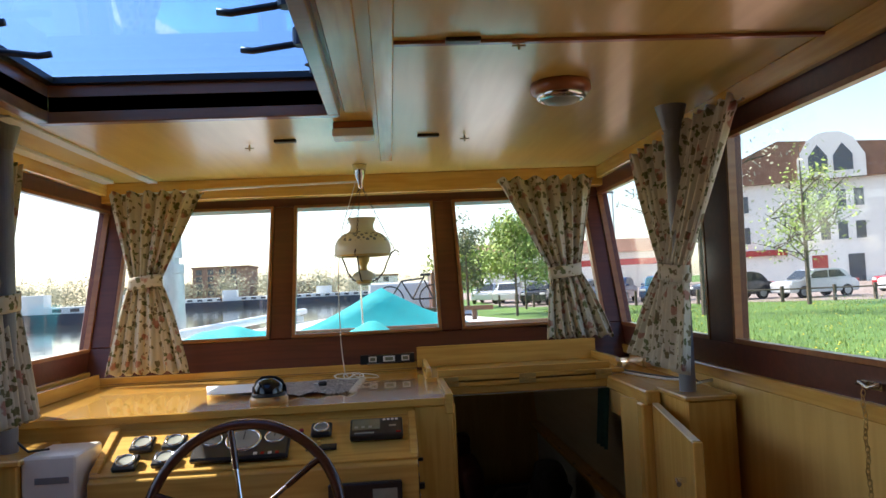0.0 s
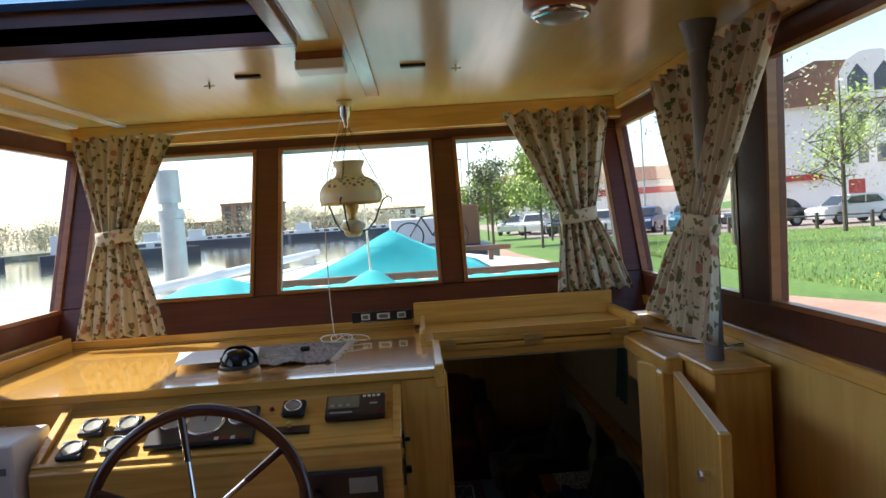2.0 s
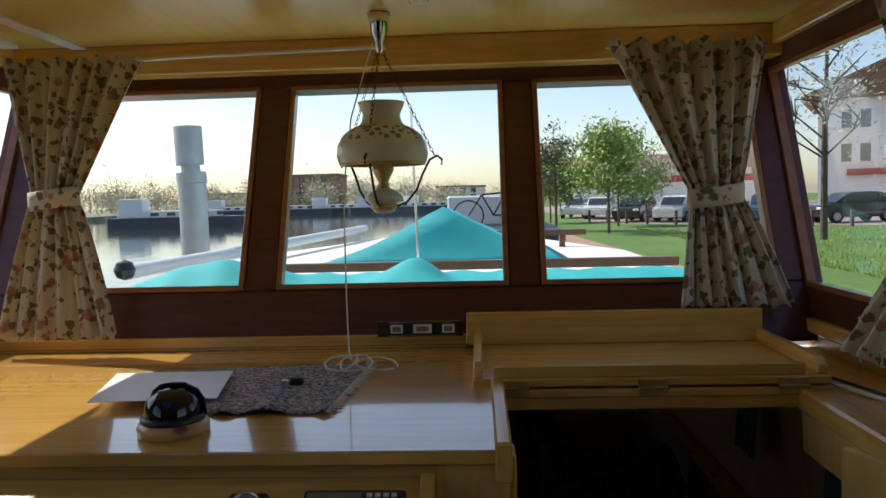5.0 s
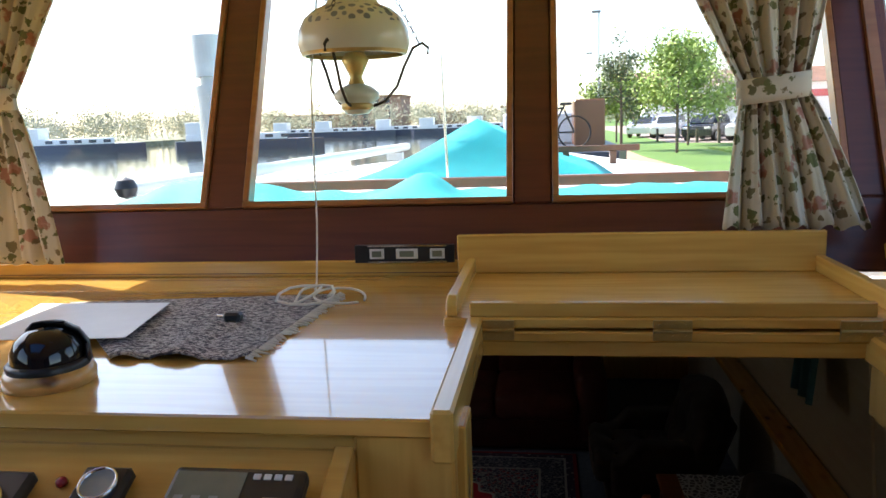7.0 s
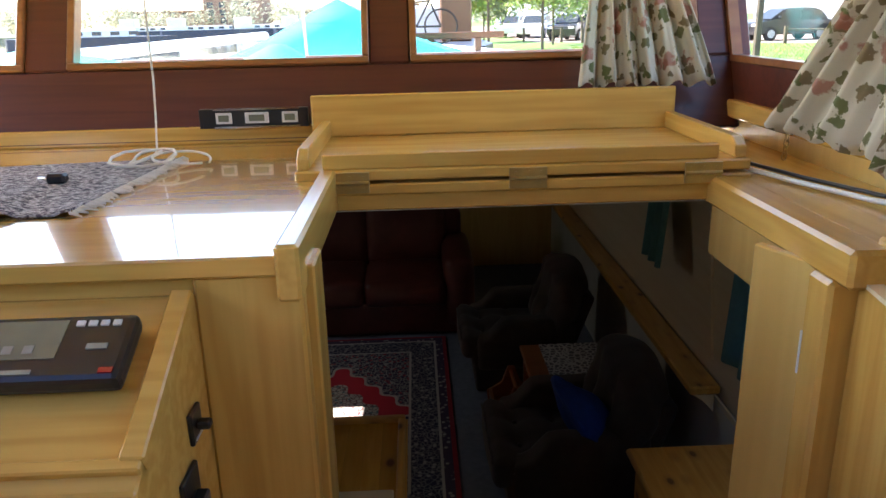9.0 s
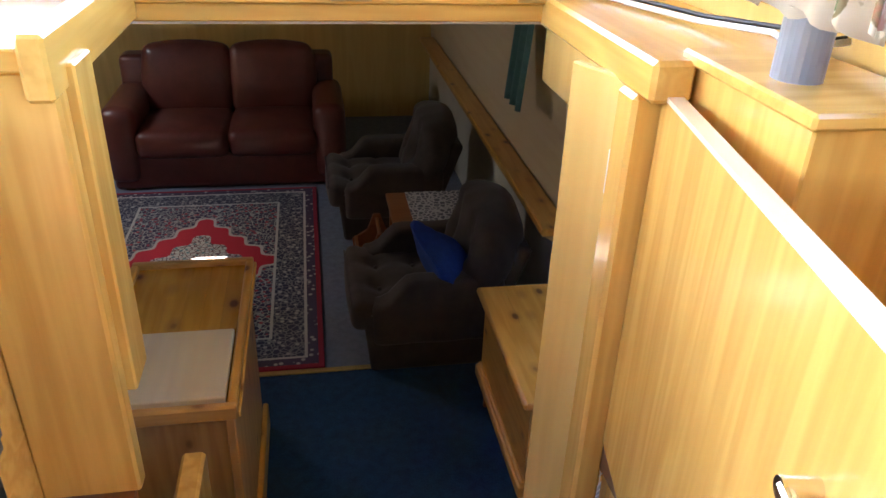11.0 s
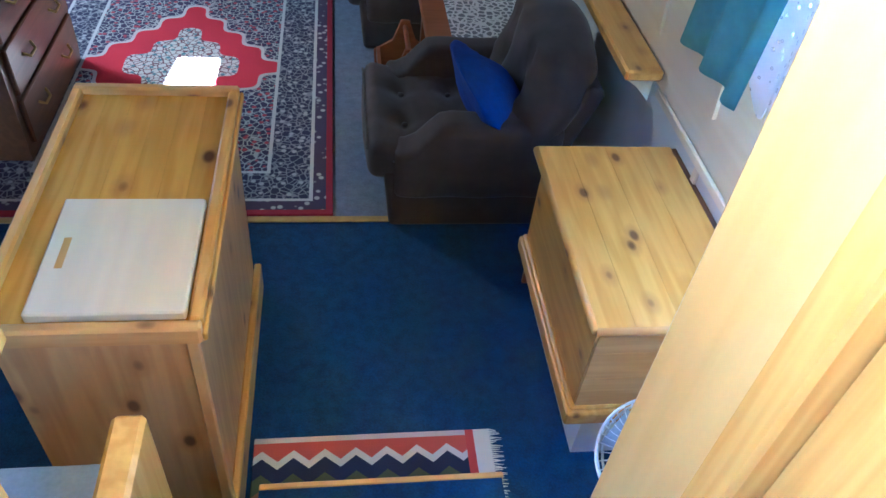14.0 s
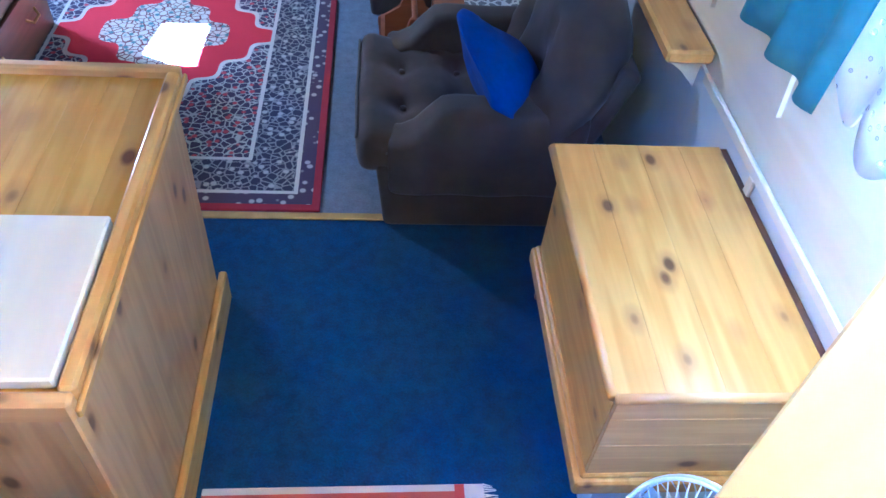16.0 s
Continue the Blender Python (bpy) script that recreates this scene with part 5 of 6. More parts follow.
# fittings on the box's end
for y, z, h, w in ((2.90, 0.60, 0.055, 0.05), (2.84, 0.50, 0.10, 0.075), (2.84, 0.29, 0.15, 0.11), (2.80, 0.13, 0.12, 0.12)):
    s_ = empty("switch_plate", (BX1, y, z), "black switch plate on the side of the instrument box", "switch", "switches on the box")
    part("plate", boxes((BX1, BX1 + 0.008, y - w / 2, y + w / 2, z - h / 2, z + h / 2)), BLACK, s_, bevel=0.002)
    part("lever", boxes((BX1 + 0.008, BX1 + 0.03, y - w / 5, y + w / 5, z - h / 8, z + h / 8)), BLACK, s_, bevel=0.003)
    part("marking", boxes((BX1 + 0.008, BX1 + 0.0095, y - w / 3, y + w / 3, z - h / 2.6, z - h / 3.2)), OFFWHITE, s_)

# compass
cp = empty("compass", (-0.765, 3.13, CT), "black dome compass on a wooden ring", "compass")
CM = Matrix.Translation((-0.765, 3.13, CT)) @ Matrix.Diagonal((0.86, 0.86, 0.80, 1))
part("base_ring", lathe([(0, 0.0), (0.102, 0.0), (0.104, 0.025), (0.096, 0.042), (0, 0.042)], CM, 36), PINE_X, cp, smooth=True)
part("housing", lathe([(0.092, 0.042), (0.094, 0.055), (0.088, 0.062), (0.083, 0.062)], CM, 36), BLACK, cp, smooth=True)
DOME = plain("smoked_dome", (0.012, 0.012, 0.014), 0.04)
part("dome", lathe([(0.083, 0.058), (0.08, 0.09), (0.066, 0.118), (0.04, 0.138), (0.0, 0.145)], CM, 36), DOME, cp, smooth=True)
hoodm = lathe([(0.094, 0.05), (0.091, 0.095), (0.074, 0.128), (0.045, 0.149), (0.0, 0.157)], CM, 36)
bmesh.ops.delete(hoodm, geom=[f for f in hoodm.faces if f.calc_center_median().y < 3.15], context="FACES")
thick(part("hood", hoodm, BLACK, cp, smooth=True), 0.004)

# woven mat, papers, cord coil
MATM, t_, p_, c_ = nodes("woven_mat")
nn = noise_tex(t_, c_.outputs["Object"], 42, 3, (1, 2.5, 1))
t_.links.new(ramp(t_, nn.outputs[0], [(0.42, (0.04, 0.038, 0.05)), (0.51, (0.60, 0.56, 0.53)), (0.58, (0.09, 0.07, 0.08))]), p_.inputs["Base Color"])
p_.inputs["Roughness"].default_value = 0.95
bump(t_, p_, nn.outputs[0], 0.6, 0.004)


def mat_fn(u, v):
    a, b, c, d = Vector((-1.16, 3.78, 0)), Vector((-0.72, 3.27, 0)), Vector((-0.40, 3.27, 0)), Vector((-0.36, 3.88, 0))
    p = a.lerp(b, v).lerp(d.lerp(c, v), u)
    z = CT + 0.005 + 0.018 * max(0, math.sin(9 * u + 4 * v) - 0.4) * v + 0.010 * max(0, math.sin(14 * u)) * v ** 3
    return (p.x, p.y, z)


mt = thick(part("woven_mat", grid_mesh(mat_fn, 40, 24), MATM, smooth=True), 0.005)
tagged(mt, "grey patterned woven mat rumpled on the console", "mat")
fr = bmesh.new()
rr = random.Random(3)
for k in range(60):
    p = Vector((-0.36, 3.88, 0)).lerp(Vector((-0.40, 3.27, 0)), k / 59)
    rod(fr, (p.x, p.y, CT + 0.010), (p.x + rr.uniform(0.01, 0.035), p.y + rr.uniform(-0.01, 0.01), CT + 0.004), 0.004, 0.002, 5)
tagged(part("fringe", fr, ROPE, mt, "white fringe"), kind="stuff")
pp = prism([(-1.19, 3.69), (-0.80, 3.70), (-0.735, 3.36), (-1.10, 3.33)], CT + 0.024, CT + 0.0255, "z")
tagged(part("paper_sheet", pp, WHITE), "white sheet of paper lying on the mat", "paper")
coil = [(-0.42 + 0.09 * math.cos(0.55 * k) * (0.6 + 0.4 * math.sin(0.21 * k)), 3.78 + 0.10 * math.sin(0.55 * k + 0.3 * math.sin(k)), CT + 0.022 + 0.012 * abs(math.sin(0.35 * k))) for k in range(26)]
tagged(part("cord_coil", tube(coil, 0.004), ROPE, smooth=True), "loose coil of white cord on the mat", "cord")
loop = [(-0.33 + 0.07 * math.cos(a), 3.78 + 0.09 * math.sin(a), CT + 0.012 + 0.02 * math.sin(a / 2)) for a in (0.2 * k for k in range(30))]
tagged(part("cord_loop", tube(loop, 0.0035), ROPE, smooth=True), "loop of white cord beside the mat", "cord")
plug = empty("cord_plug", (-0.55, 3.56, CT), "small black plug lying on the mat", "plug")
part("body", boxes((-0.575, -0.53, 3.545, 3.575, CT + 0.012, CT + 0.035)), BLACK, plug, bevel=0.006)
part("pin", rods(((-0.575, 3.56, CT + 0.022), (-0.60, 3.57, CT + 0.022), 0.004)), CHROME, plug)
# spirit level
lv = empty("spirit_level", (-0.16, 4.15, CT + 0.055), "black spirit level with three vials", "level")
part("body", boxes((-0.375, -0.045, 4.135, 4.16, CT + 0.050, CT + 0.108)), BLACK, lv, bevel=0.002)
for z in (CT + 0.050, CT + 0.104):
    part("edge_strip", boxes((-0.33, -0.07, 4.131, 4.136, z, z + 0.006)), CHROME, lv)
for x, w in ((-0.30, 0.024), (-0.20, 0.036), (-0.10, 0.024)):
    v = part("vial_window", boxes((x - w, x + w, 4.131, 4.136, CT + 0.064, CT + 0.097)), OFFWHITE, lv, bevel=0.001)
    part("vial", boxes((x - w * 0.65, x + w * 0.65, 4.128, 4.132, CT + 0.071, CT + 0.090)), LCD, v)

# skylight hatch
sk = empty("skylight", (-0.95, 1.9, 2.13), "skylight hatch with a dark wooden frame and tinted glass", "skylight")
for b in ((SX0 - 0.05, SX1 + 0.05, SY1, SY1 + 0.05), (SX0 - 0.05, SX1 + 0.05, SY0 - 0.05, SY0), (SX0 - 0.05, SX0, SY0, SY1), (SX1, SX1 + 0.05, SY0, SY1)):
    part("lining", boxes((*b, 2.085, 2.24)), BEAD, sk, bevel=0.004)
tp = part("pane", boxes((SX0 - 0.04, SX1 + 0.04, SY0 - 0.04, SY1 + 0.04, 2.262, 2.27)), TINT, sk)
for b in ((SX0, SX1, SY1 - 0.035, SY1), (SX0, SX1, SY0, SY0 + 0.035), (SX0, SX0 + 0.035, SY0 + 0.035, SY1 - 0.035), (SX1 - 0.035, SX1, SY0 + 0.035, SY1 - 0.035)):
    part("glass_frame", boxes((*b, 2.236, 2.262)), BLACK, sk)
for x, y, d in ((SX1 - 0.04, 2.05, -1), (SX1 - 0.04, 1.70, -1), (SX0 + 0.04, 2.05, 1), (SX0 + 0.04, 1.75, 1)):
    l = part("lever", tube([(x, y, 2.25), (x, y, 2.215), (x + 0.03 * d, y, 2.205), (x + 0.16 * d, y + 0.01, 2.19), (x + 0.2 * d, y + 0.01, 2.195)], 0.012, 8), BLACK, sk, smooth=True)
    part("lever_boss", rods(((x, y, 2.20), (x, y, 2.26), 0.026), n=14), BLACK, l)
for y in (2.35,):
    part("catch", lathe([(0.012, 0), (0.012, 0.03), (0.03, 0.035), (0.0, 0.05)], Matrix.Translation((SX1 - 0.03, y, 2.19))), BLACK, sk)

# ceiling fittings
structure("trim_ceiling_long", boxes((-0.335, -0.24, -1.7, SY1 + 0.08, 2.112, 2.13)), OAK_Y, "varnished batten along the ceiling", "trim", 0.004)
structure("trim_ceiling_mid", boxes((-0.20, -0.13, -1.7, 3.95, 2.118, 2.13)), OAK_Y, "varnished batten along the ceiling", "trim", 0.004)
structure("trim_ceiling_cross", boxes((-0.13, 1.29, 1.81, 1.835, 2.118, 2.13)), REDWOOD, "dark strip across the ceiling joint", "trim", 0.002)
structure("trim_ceiling_left", boxes((XL + 0.06, -1.9, -1.7, 4.4, 2.11, 2.13), (-1.72, -1.66, 2.6, 4.5, 2.118, 2.13)), OFFWHITE, "pale strip along the ceiling edge", "trim", 0.002)
dl = empty("dome_light", (0.52, 2.36, 2.13), "round ceiling light with a wooden ring and glass", "ceiling light")
DMx = Matrix.Translation((0.52, 2.36, 0))
part("wood_ring", lathe([(0, 2.13), (0.115, 2.13), (0.118, 2.10), (0.10, 2.085), (0, 2.085)], DMx, 36), REDWOOD, dl, smooth=True)
part("rim", lathe([(0.095, 2.085), (0.095, 2.07), (0.078, 2.062), (0.075, 2.085)], DMx, 36), CHROME, dl, smooth=True)
part("lens", lathe([(0.078, 2.07), (0.06, 2.055), (0.03, 2.048), (0, 2.046)], DMx, 36), FACE, dl, smooth=True)
tl_ = empty("ceiling_lamp", (-0.31, 2.93, 2.13), "small white rectangular ceiling lamp on a wooden block", "ceiling light")
part("block", boxes((-0.40, -0.22, 2.90, 3.02, 2.10, 2.13)), REDWOOD, tl_, bevel=0.004)
part("cover", boxes((-0.405, -0.215, 2.89, 3.03, 2.06, 2.10)), OFFWHITE, tl_, bevel=0.01, seg=2)
for x, y in ((-0.665, 3.28), (0.05, 3.25), (0.085, 1.80)):
    v = empty("ceiling_catch", (x, y, 2.13), "small dark brass plate on the ceiling", "plate", "ceiling plates")
    part("plate", boxes((x - 0.055, x + 0.055, y - 0.018, y + 0.018, 2.116, 2.13)), IRON, v, bevel=0.003)
for x, y in ((-0.86, 3.38), (0.24, 3.31), (0.265, 1.835)):
    v = empty("cross_screw", (x, y, 2.13), "small brass wing screw in the ceiling", "screw", "ceiling screws")
    part("wing", boxes((x - 0.022, x + 0.022, y - 0.003, y + 0.003, 2.11, 2.116)), BRASS, v)
    part("stem", rods(((x, y, 2.10), (x, y, 2.13), 0.004)), BRASS, v)
gm = tube([(-1.9, 4.42, 2.035), (-1.2, 4.44, 2.06), (-0.35, 4.45, 2.075)], 0.008)
tagged(part("curtain_rail", gm, OFFWHITE, smooth=True), "thin white curtain rail above the windscreen", "rail")

# window latch with chain, cable, paper
def latch(x, y, z, d, chain_len):
    e = empty("window_latch", (x, y, z), "chrome window latch with a brass safety chain", "latch", "window latches")
    part("plate", boxes((min(x, x + 0.012 * d), max(x, x + 0.012 * d), y - 0.05, y + 0.05, z - 0.012, z + 0.012)), CHROME, e, bevel=0.002)
    part("lever", tube([(x + 0.02 * d, y - 0.055, z + 0.012), (x + 0.03 * d, y - 0.01, z - 0.005), (x + 0.03 * d, y + 0.03, z + 0.01), (x + 0.02 * d, y + 0.06, z)], 0.006), CHROME, e, smooth=True)
    cm = bmesh.new()
    for i in range(int(chain_len / 0.017)):
        lk = tube([(0.007 * math.cos(b), 0, 0.012 * math.sin(b)) for b in (math.pi * j / 4 for j in range(8))], 0.002, 4, True)
        bmesh.ops.transform(lk, matrix=Matrix.Translation((x + 0.045 * d, y - 0.01 + 0.004 * math.sin(i), z - 0.02 - 0.017 * i)) @ Matrix.Rotation(math.pi / 2 * (i % 2), 4, "Z"), verts=lk.verts[:])
        tmp = bpy.data.meshes.new("tmp"); lk.to_mesh(tmp); lk.free(); cm.from_mesh(tmp); bpy.data.meshes.remove(tmp)
    part("chain", cm, BRASS, e)


latch(XR - 0.012, 1.75, 1.0, -1, 0.33)
latch(XR - 0.012, 3.75, 1.0, -1, 0.16)
cab = [(1.08, 3.62, 0.845), (1.14, 3.45, 0.84), (1.20, 3.25, 0.842), (1.24, 3.05, 0.86), (1.22, 2.95, 0.855), (1.30, 2.93, 0.87)]
tagged(part("white_cable", tube(cab, 0.006), OFFWHITE, smooth=True), "white cable along the side shelf", "cable")
tagged(part("black_cable", tube([(x + 0.03, y + 0.02, z + 0.004) for x, y, z in cab], 0.005), BLACK, smooth=True), "black cable along the side shelf", "cable")
tagged(part("notice_sheet", boxes((XR - 0.004, XR - 0.001, 1.20, 1.42, 0.55, 0.74)), WHITE), "white sheet pinned to the cabin side", "paper")
# equipment box and tray at the helm
eq = empty("equipment_box", (-1.56, 2.75, 0), "grey-white plastic equipment box beside the console", "box")
part("case", boxes((-1.655, -1.445, 2.62, 2.90, 0, 0.765)), OFFWHITE, eq, bevel=0.008)
part("vent", boxes((-1.60, -1.47, 2.615, 2.621, 0.66, 0.685)), GREY, eq)
part("knob", boxes((-1.56, -1.48, 2.60, 2.621, 0.50, 0.54)), BLACK, eq, bevel=0.006)
tr = empty("tool_tray", (-1.75, 2.3, 0.5), "dark tray of tools with orange handles", "tray")
part("tray", boxes((-1.98, -1.58, 2.12, 2.5, 0.0, 0.62)), WALNUT, tr, bevel=0.006)
ORANGE = plain("orange_plastic", (0.55, 0.10, 0.03), 0.4)
for k in range(5):
    x, y = -1.93 + 0.07 * k, 2.2 + 0.05 * (k % 3)
    tl2 = empty("hand_tool", (x, y, 0.62), "hand tool lying in the tray", "tool", "tools in the tray")
    part("shaft", rods(((x, y, 0.632), (x + 0.04, y + 0.13, 0.632), 0.006)), CHROME, tl2)
    part("handle", rods(((x, y, 0.634), (x - 0.03, y - 0.08, 0.634), 0.013)), ORANGE if k % 2 else BLACK, tl2)
wire = [(-1.9, 2.95, 0.80), (-1.8, 2.85, 0.83), (-1.72, 2.75, 0.80), (-1.66, 2.70, 0.775), (-1.60, 2.75, 0.772)]
tagged(part("black_wire", tube(wire, 0.005), BLACK, smooth=True), "loose black wire by the pipe", "cable")

# ---- saloon things ----
RUGM, t_, p_, c_ = nodes("persian_rug")
RCX, RCY, RHW, RHL = -0.27, 5.86, 0.72, 1.09
sp_ = t_.nodes.new("ShaderNodeSeparateXYZ"); t_.links.new(c_.outputs["Object"], sp_.inputs[0])
ax = maths(t_, "ABSOLUTE", maths(t_, "SUBTRACT", sp_.outputs[0], RCX))
ay = maths(t_, "ABSOLUTE", maths(t_, "SUBTRACT", sp_.outputs[1], RCY))
edge = maths(t_, "MINIMUM", maths(t_, "SUBTRACT", RHW, ax), maths(t_, "SUBTRACT", RHL, ay))
vor = t_.nodes.new("ShaderNodeTexVoronoi"); vor.inputs["Scale"].default_value = 26
t_.links.new(c_.outputs["Object"], vor.inputs["Vector"])
vor2 = t_.nodes.new("ShaderNodeTexVoronoi"); vor2.inputs["Scale"].default_value = 34; vor2.feature = "DISTANCE_TO_EDGE"
t_.links.new(c_.outputs["Object"], vor2.inputs["Vector"])
vines = ramp(t_, vor2.outputs["Distance"], [(0.05, (1, 1, 1)), (0.09, (0, 0, 0))])
blobs = ramp(t_, vor.outputs["Distance"], [(0.22, (1, 1, 1)), (0.34, (0, 0, 0))])
wob = maths(t_, "MULTIPLY", maths(t_, "SINE", maths(t_, "MULTIPLY", maths(t_, "SUBTRACT", ax, ay), 26.0)), 0.06)
dia = maths(t_, "ADD", maths(t_, "ADD", maths(t_, "DIVIDE", ax, 0.46), maths(t_, "DIVIDE", ay, 0.60)), wob)
field = mixc(t_, vines, (0.045, 0.035, 0.075), (0.38, 0.38, 0.36))
field = mixc(t_, blobs, field, (0.34, 0.05, 0.07))
med = mixc(t_, vines, (0.58, 0.56, 0.50), (0.16, 0.06, 0.07))
med = mixc(t_, blobs, med, (0.12, 0.22, 0.24))
col = mixc(t_, maths(t_, "LESS_THAN", dia, 1.06), field, (0.55, 0.50, 0.45))
col = mixc(t_, maths(t_, "LESS_THAN", dia, 1.0), col, (0.52, 0.02, 0.04))
col = mixc(t_, maths(t_, "LESS_THAN", dia, 0.62), col, med)
bord = mixc(t_, blobs, (0.03, 0.03, 0.065), (0.38, 0.36, 0.35))
bord = mixc(t_, maths(t_, "MULTIPLY", vines, 0.6), bord, (0.36, 0.35, 0.35))
col = mixc(t_, maths(t_, "LESS_THAN", edge, 0.27), col, (0.52, 0.49, 0.46))
col = mixc(t_, maths(t_, "LESS_THAN", edge, 0.255), col, bord)
col = mixc(t_, maths(t_, "LESS_THAN", edge, 0.095), col, (0.52, 0.49, 0.46))
thin = mixc(t_, blobs, (0.06, 0.04, 0.08), (0.40, 0.38, 0.37))
col = mixc(t_, maths(t_, "LESS_THAN", edge, 0.08), col, thin)
col = mixc(t_, maths(t_, "LESS_THAN", edge, 0.028), col, (0.28, 0.015, 0.035))
t_.links.new(col, p_.inputs["Base Color"])
p_.inputs["Roughness"].default_value = 0.95
pile = noise_tex(t_, c_.outputs["Object"], 220, 3)
bump(t_, p_, pile.outputs[0], 0.6, 0.003)
tagged(part("persian_rug", boxes((RCX - RHW, RCX + RHW, RCY - RHL, RCY + RHL, F, F + 0.012)), RUGM, bevel=0.003), "red and navy patterned rug with a central medallion", "rug")

KIL, t_, p_, c_ = nodes("kilim")
sp_ = t_.nodes.new("ShaderNodeSeparateXYZ"); t_.links.new(c_.outputs["Object"], sp_.inputs[0])
tri = maths(t_, "PINGPONG", maths(t_, "SUBTRACT", sp_.outputs[0], 0.2), 0.045)
yy = maths(t_, "SUBTRACT", 3.775, sp_.outputs[1])
zz = maths(t_, "ADD", yy, maths(t_, "MULTIPLY", tri, 0.8))
kc = mixc(t_, maths(t_, "GREATER_THAN", zz, 0.075), (0.50, 0.09, 0.06), (0.62, 0.58, 0.52))
kc = mixc(t_, maths(t_, "GREATER_THAN", zz, 0.10), kc, (0.025, 0.03, 0.07))
kc = mixc(t_, maths(t_, "GREATER_THAN", zz, 0.15), kc, (0.10, 0.11, 0.05))
kc = mixc(t_, maths(t_, "GREATER_THAN", zz, 0.20), kc, (0.36, 0.14, 0.06))
kc = mixc(t_, maths(t_, "LESS_THAN", yy, 0.014), kc, (0.60, 0.50, 0.46))
kc = mixc(t_, maths(t_, "GREATER_THAN", sp_.outputs[0], 0.845), kc, (0.50, 0.06, 0.05))
kc = mixc(t_, maths(t_, "GREATER_THAN", sp_.outputs[0], 0.87), kc, (0.60, 0.55, 0.50))
t_.links.new(kc, p_.inputs["Base Color"])
p_.inputs["Roughness"].default_value = 0.95
wv = noise_tex(t_, c_.outputs["Object"], 300, 2)
bump(t_, p_, wv.outputs[0], 0.5, 0.003)
km = part("kilim_mat", boxes((0.22, 0.92, 3.507, 3.78, F, F + 0.009)), KIL, bevel=0.002)
tagged(km, "red zigzag woven mat at the foot of the steps", "mat")
fr = bmesh.new()
for k in range(40):
    y = 3.51 + 0.27 * k / 39
    rod(fr, (0.918, y, F + 0.005), (0.918 + rr.uniform(0.02, 0.04), y + rr.uniform(-0.006, 0.006), F + 0.003), 0.0025, 0.001, 4)
tagged(part("fringe", fr, ROPE, km, "white fringe"), kind="stuff")

# galley worktop and end board
STONE = plain("blue_grey_laminate", (0.34, 0.40, 0.46), 0.4, 0, 0.12, 90)
gw = empty("galley_worktop", (-0.4, 3.2, F), "low galley cabinet with a speckled blue-grey worktop", "cabinet")
part("worktop", boxes((-1.4, 0.09, 2.95, 3.39, -0.53, -0.50)), STONE, gw, bevel=0.003)
part("body", boxes((-1.4, 0.07, 2.97, 3.37, F, -0.53)), PINE_Z, gw)
tagged(part("end_board", boxes((0.10, 0.155, 2.93, 3.29, F, -0.18)), OAK_Z, bevel=0.008), "upright oak board beside the steps", "board")
hose = [(-0.22, 3.1, -0.49), (-0.18, 3.18, -0.47), (-0.2, 3.26, -0.485), (-0.28, 3.3, -0.494)]
tagged(part("dark_cable", tube(hose, 0.006), BLACK, smooth=True), "dark cable lying on the galley worktop", "cable")

# side table with lace, magazine rack
LACEM, t_, p_, c_ = nodes("lace_cloth")
vl = t_.nodes.new("ShaderNodeTexVoronoi"); vl.inputs["Scale"].default_value = 32; vl.feature = "DISTANCE_TO_EDGE"
t_.links.new(c_.outputs["Object"], vl.inputs["Vector"])
t_.links.new(ramp(t_, vl.outputs["Distance"], [(0.10, (0.72, 0.73, 0.74)), (0.16, (0.20, 0.21, 0.24))]), p_.inputs["Base Color"])
p_.inputs["Roughness"].default_value = 0.9
tb = empty("side_table", (1.1, 5.55, F), "small red-brown side table between the armchairs", "table")
part("top", boxes((0.84, 1.36, 5.33, 5.78, F + 0.43, F + 0.455)), REDWOOD, tb, bevel=0.006)
for x in (0.88, 1.32):
    for y in (5.37, 5.74):
        part("leg", boxes((x - 0.02, x + 0.02, y - 0.02, y + 0.02, F, F + 0.43)), REDWOOD, tb)
tagged(part("lace_tablecloth", boxes((0.95, 1.34, 5.34, 5.77, F + 0.455, F + 0.459)), LACEM), "white lace cloth on the side table", "tablecloth")
mg = empty("magazine_rack", (0.78, 5.55, F), "red-brown wooden magazine rack with shaped ends", "magazine rack")
for y in (5.42, 5.68):
    part("end", prism([(0.66, F), (0.90, F), (0.92, F + 0.22), (0.83, F + 0.27), (0.80, F + 0.37), (0.76, F + 0.37), (0.73, F + 0.27), (0.64, F + 0.22)], y, y + 0.018, "y"), REDWOOD, mg, bevel=0.004)
for x, z in ((0.67, 0.06), (0.66, 0.19), (0.89, 0.06), (0.90, 0.19)):
    part("slat", boxes((x - 0.008, x + 0.008, 5.438, 5.68, F + z, F + z + 0.05)), REDWOOD, mg)
part("handle", rods(((0.78, 5.42, F + 0.34), (0.78, 5.70, F + 0.34), 0.011)), REDWOOD, mg)

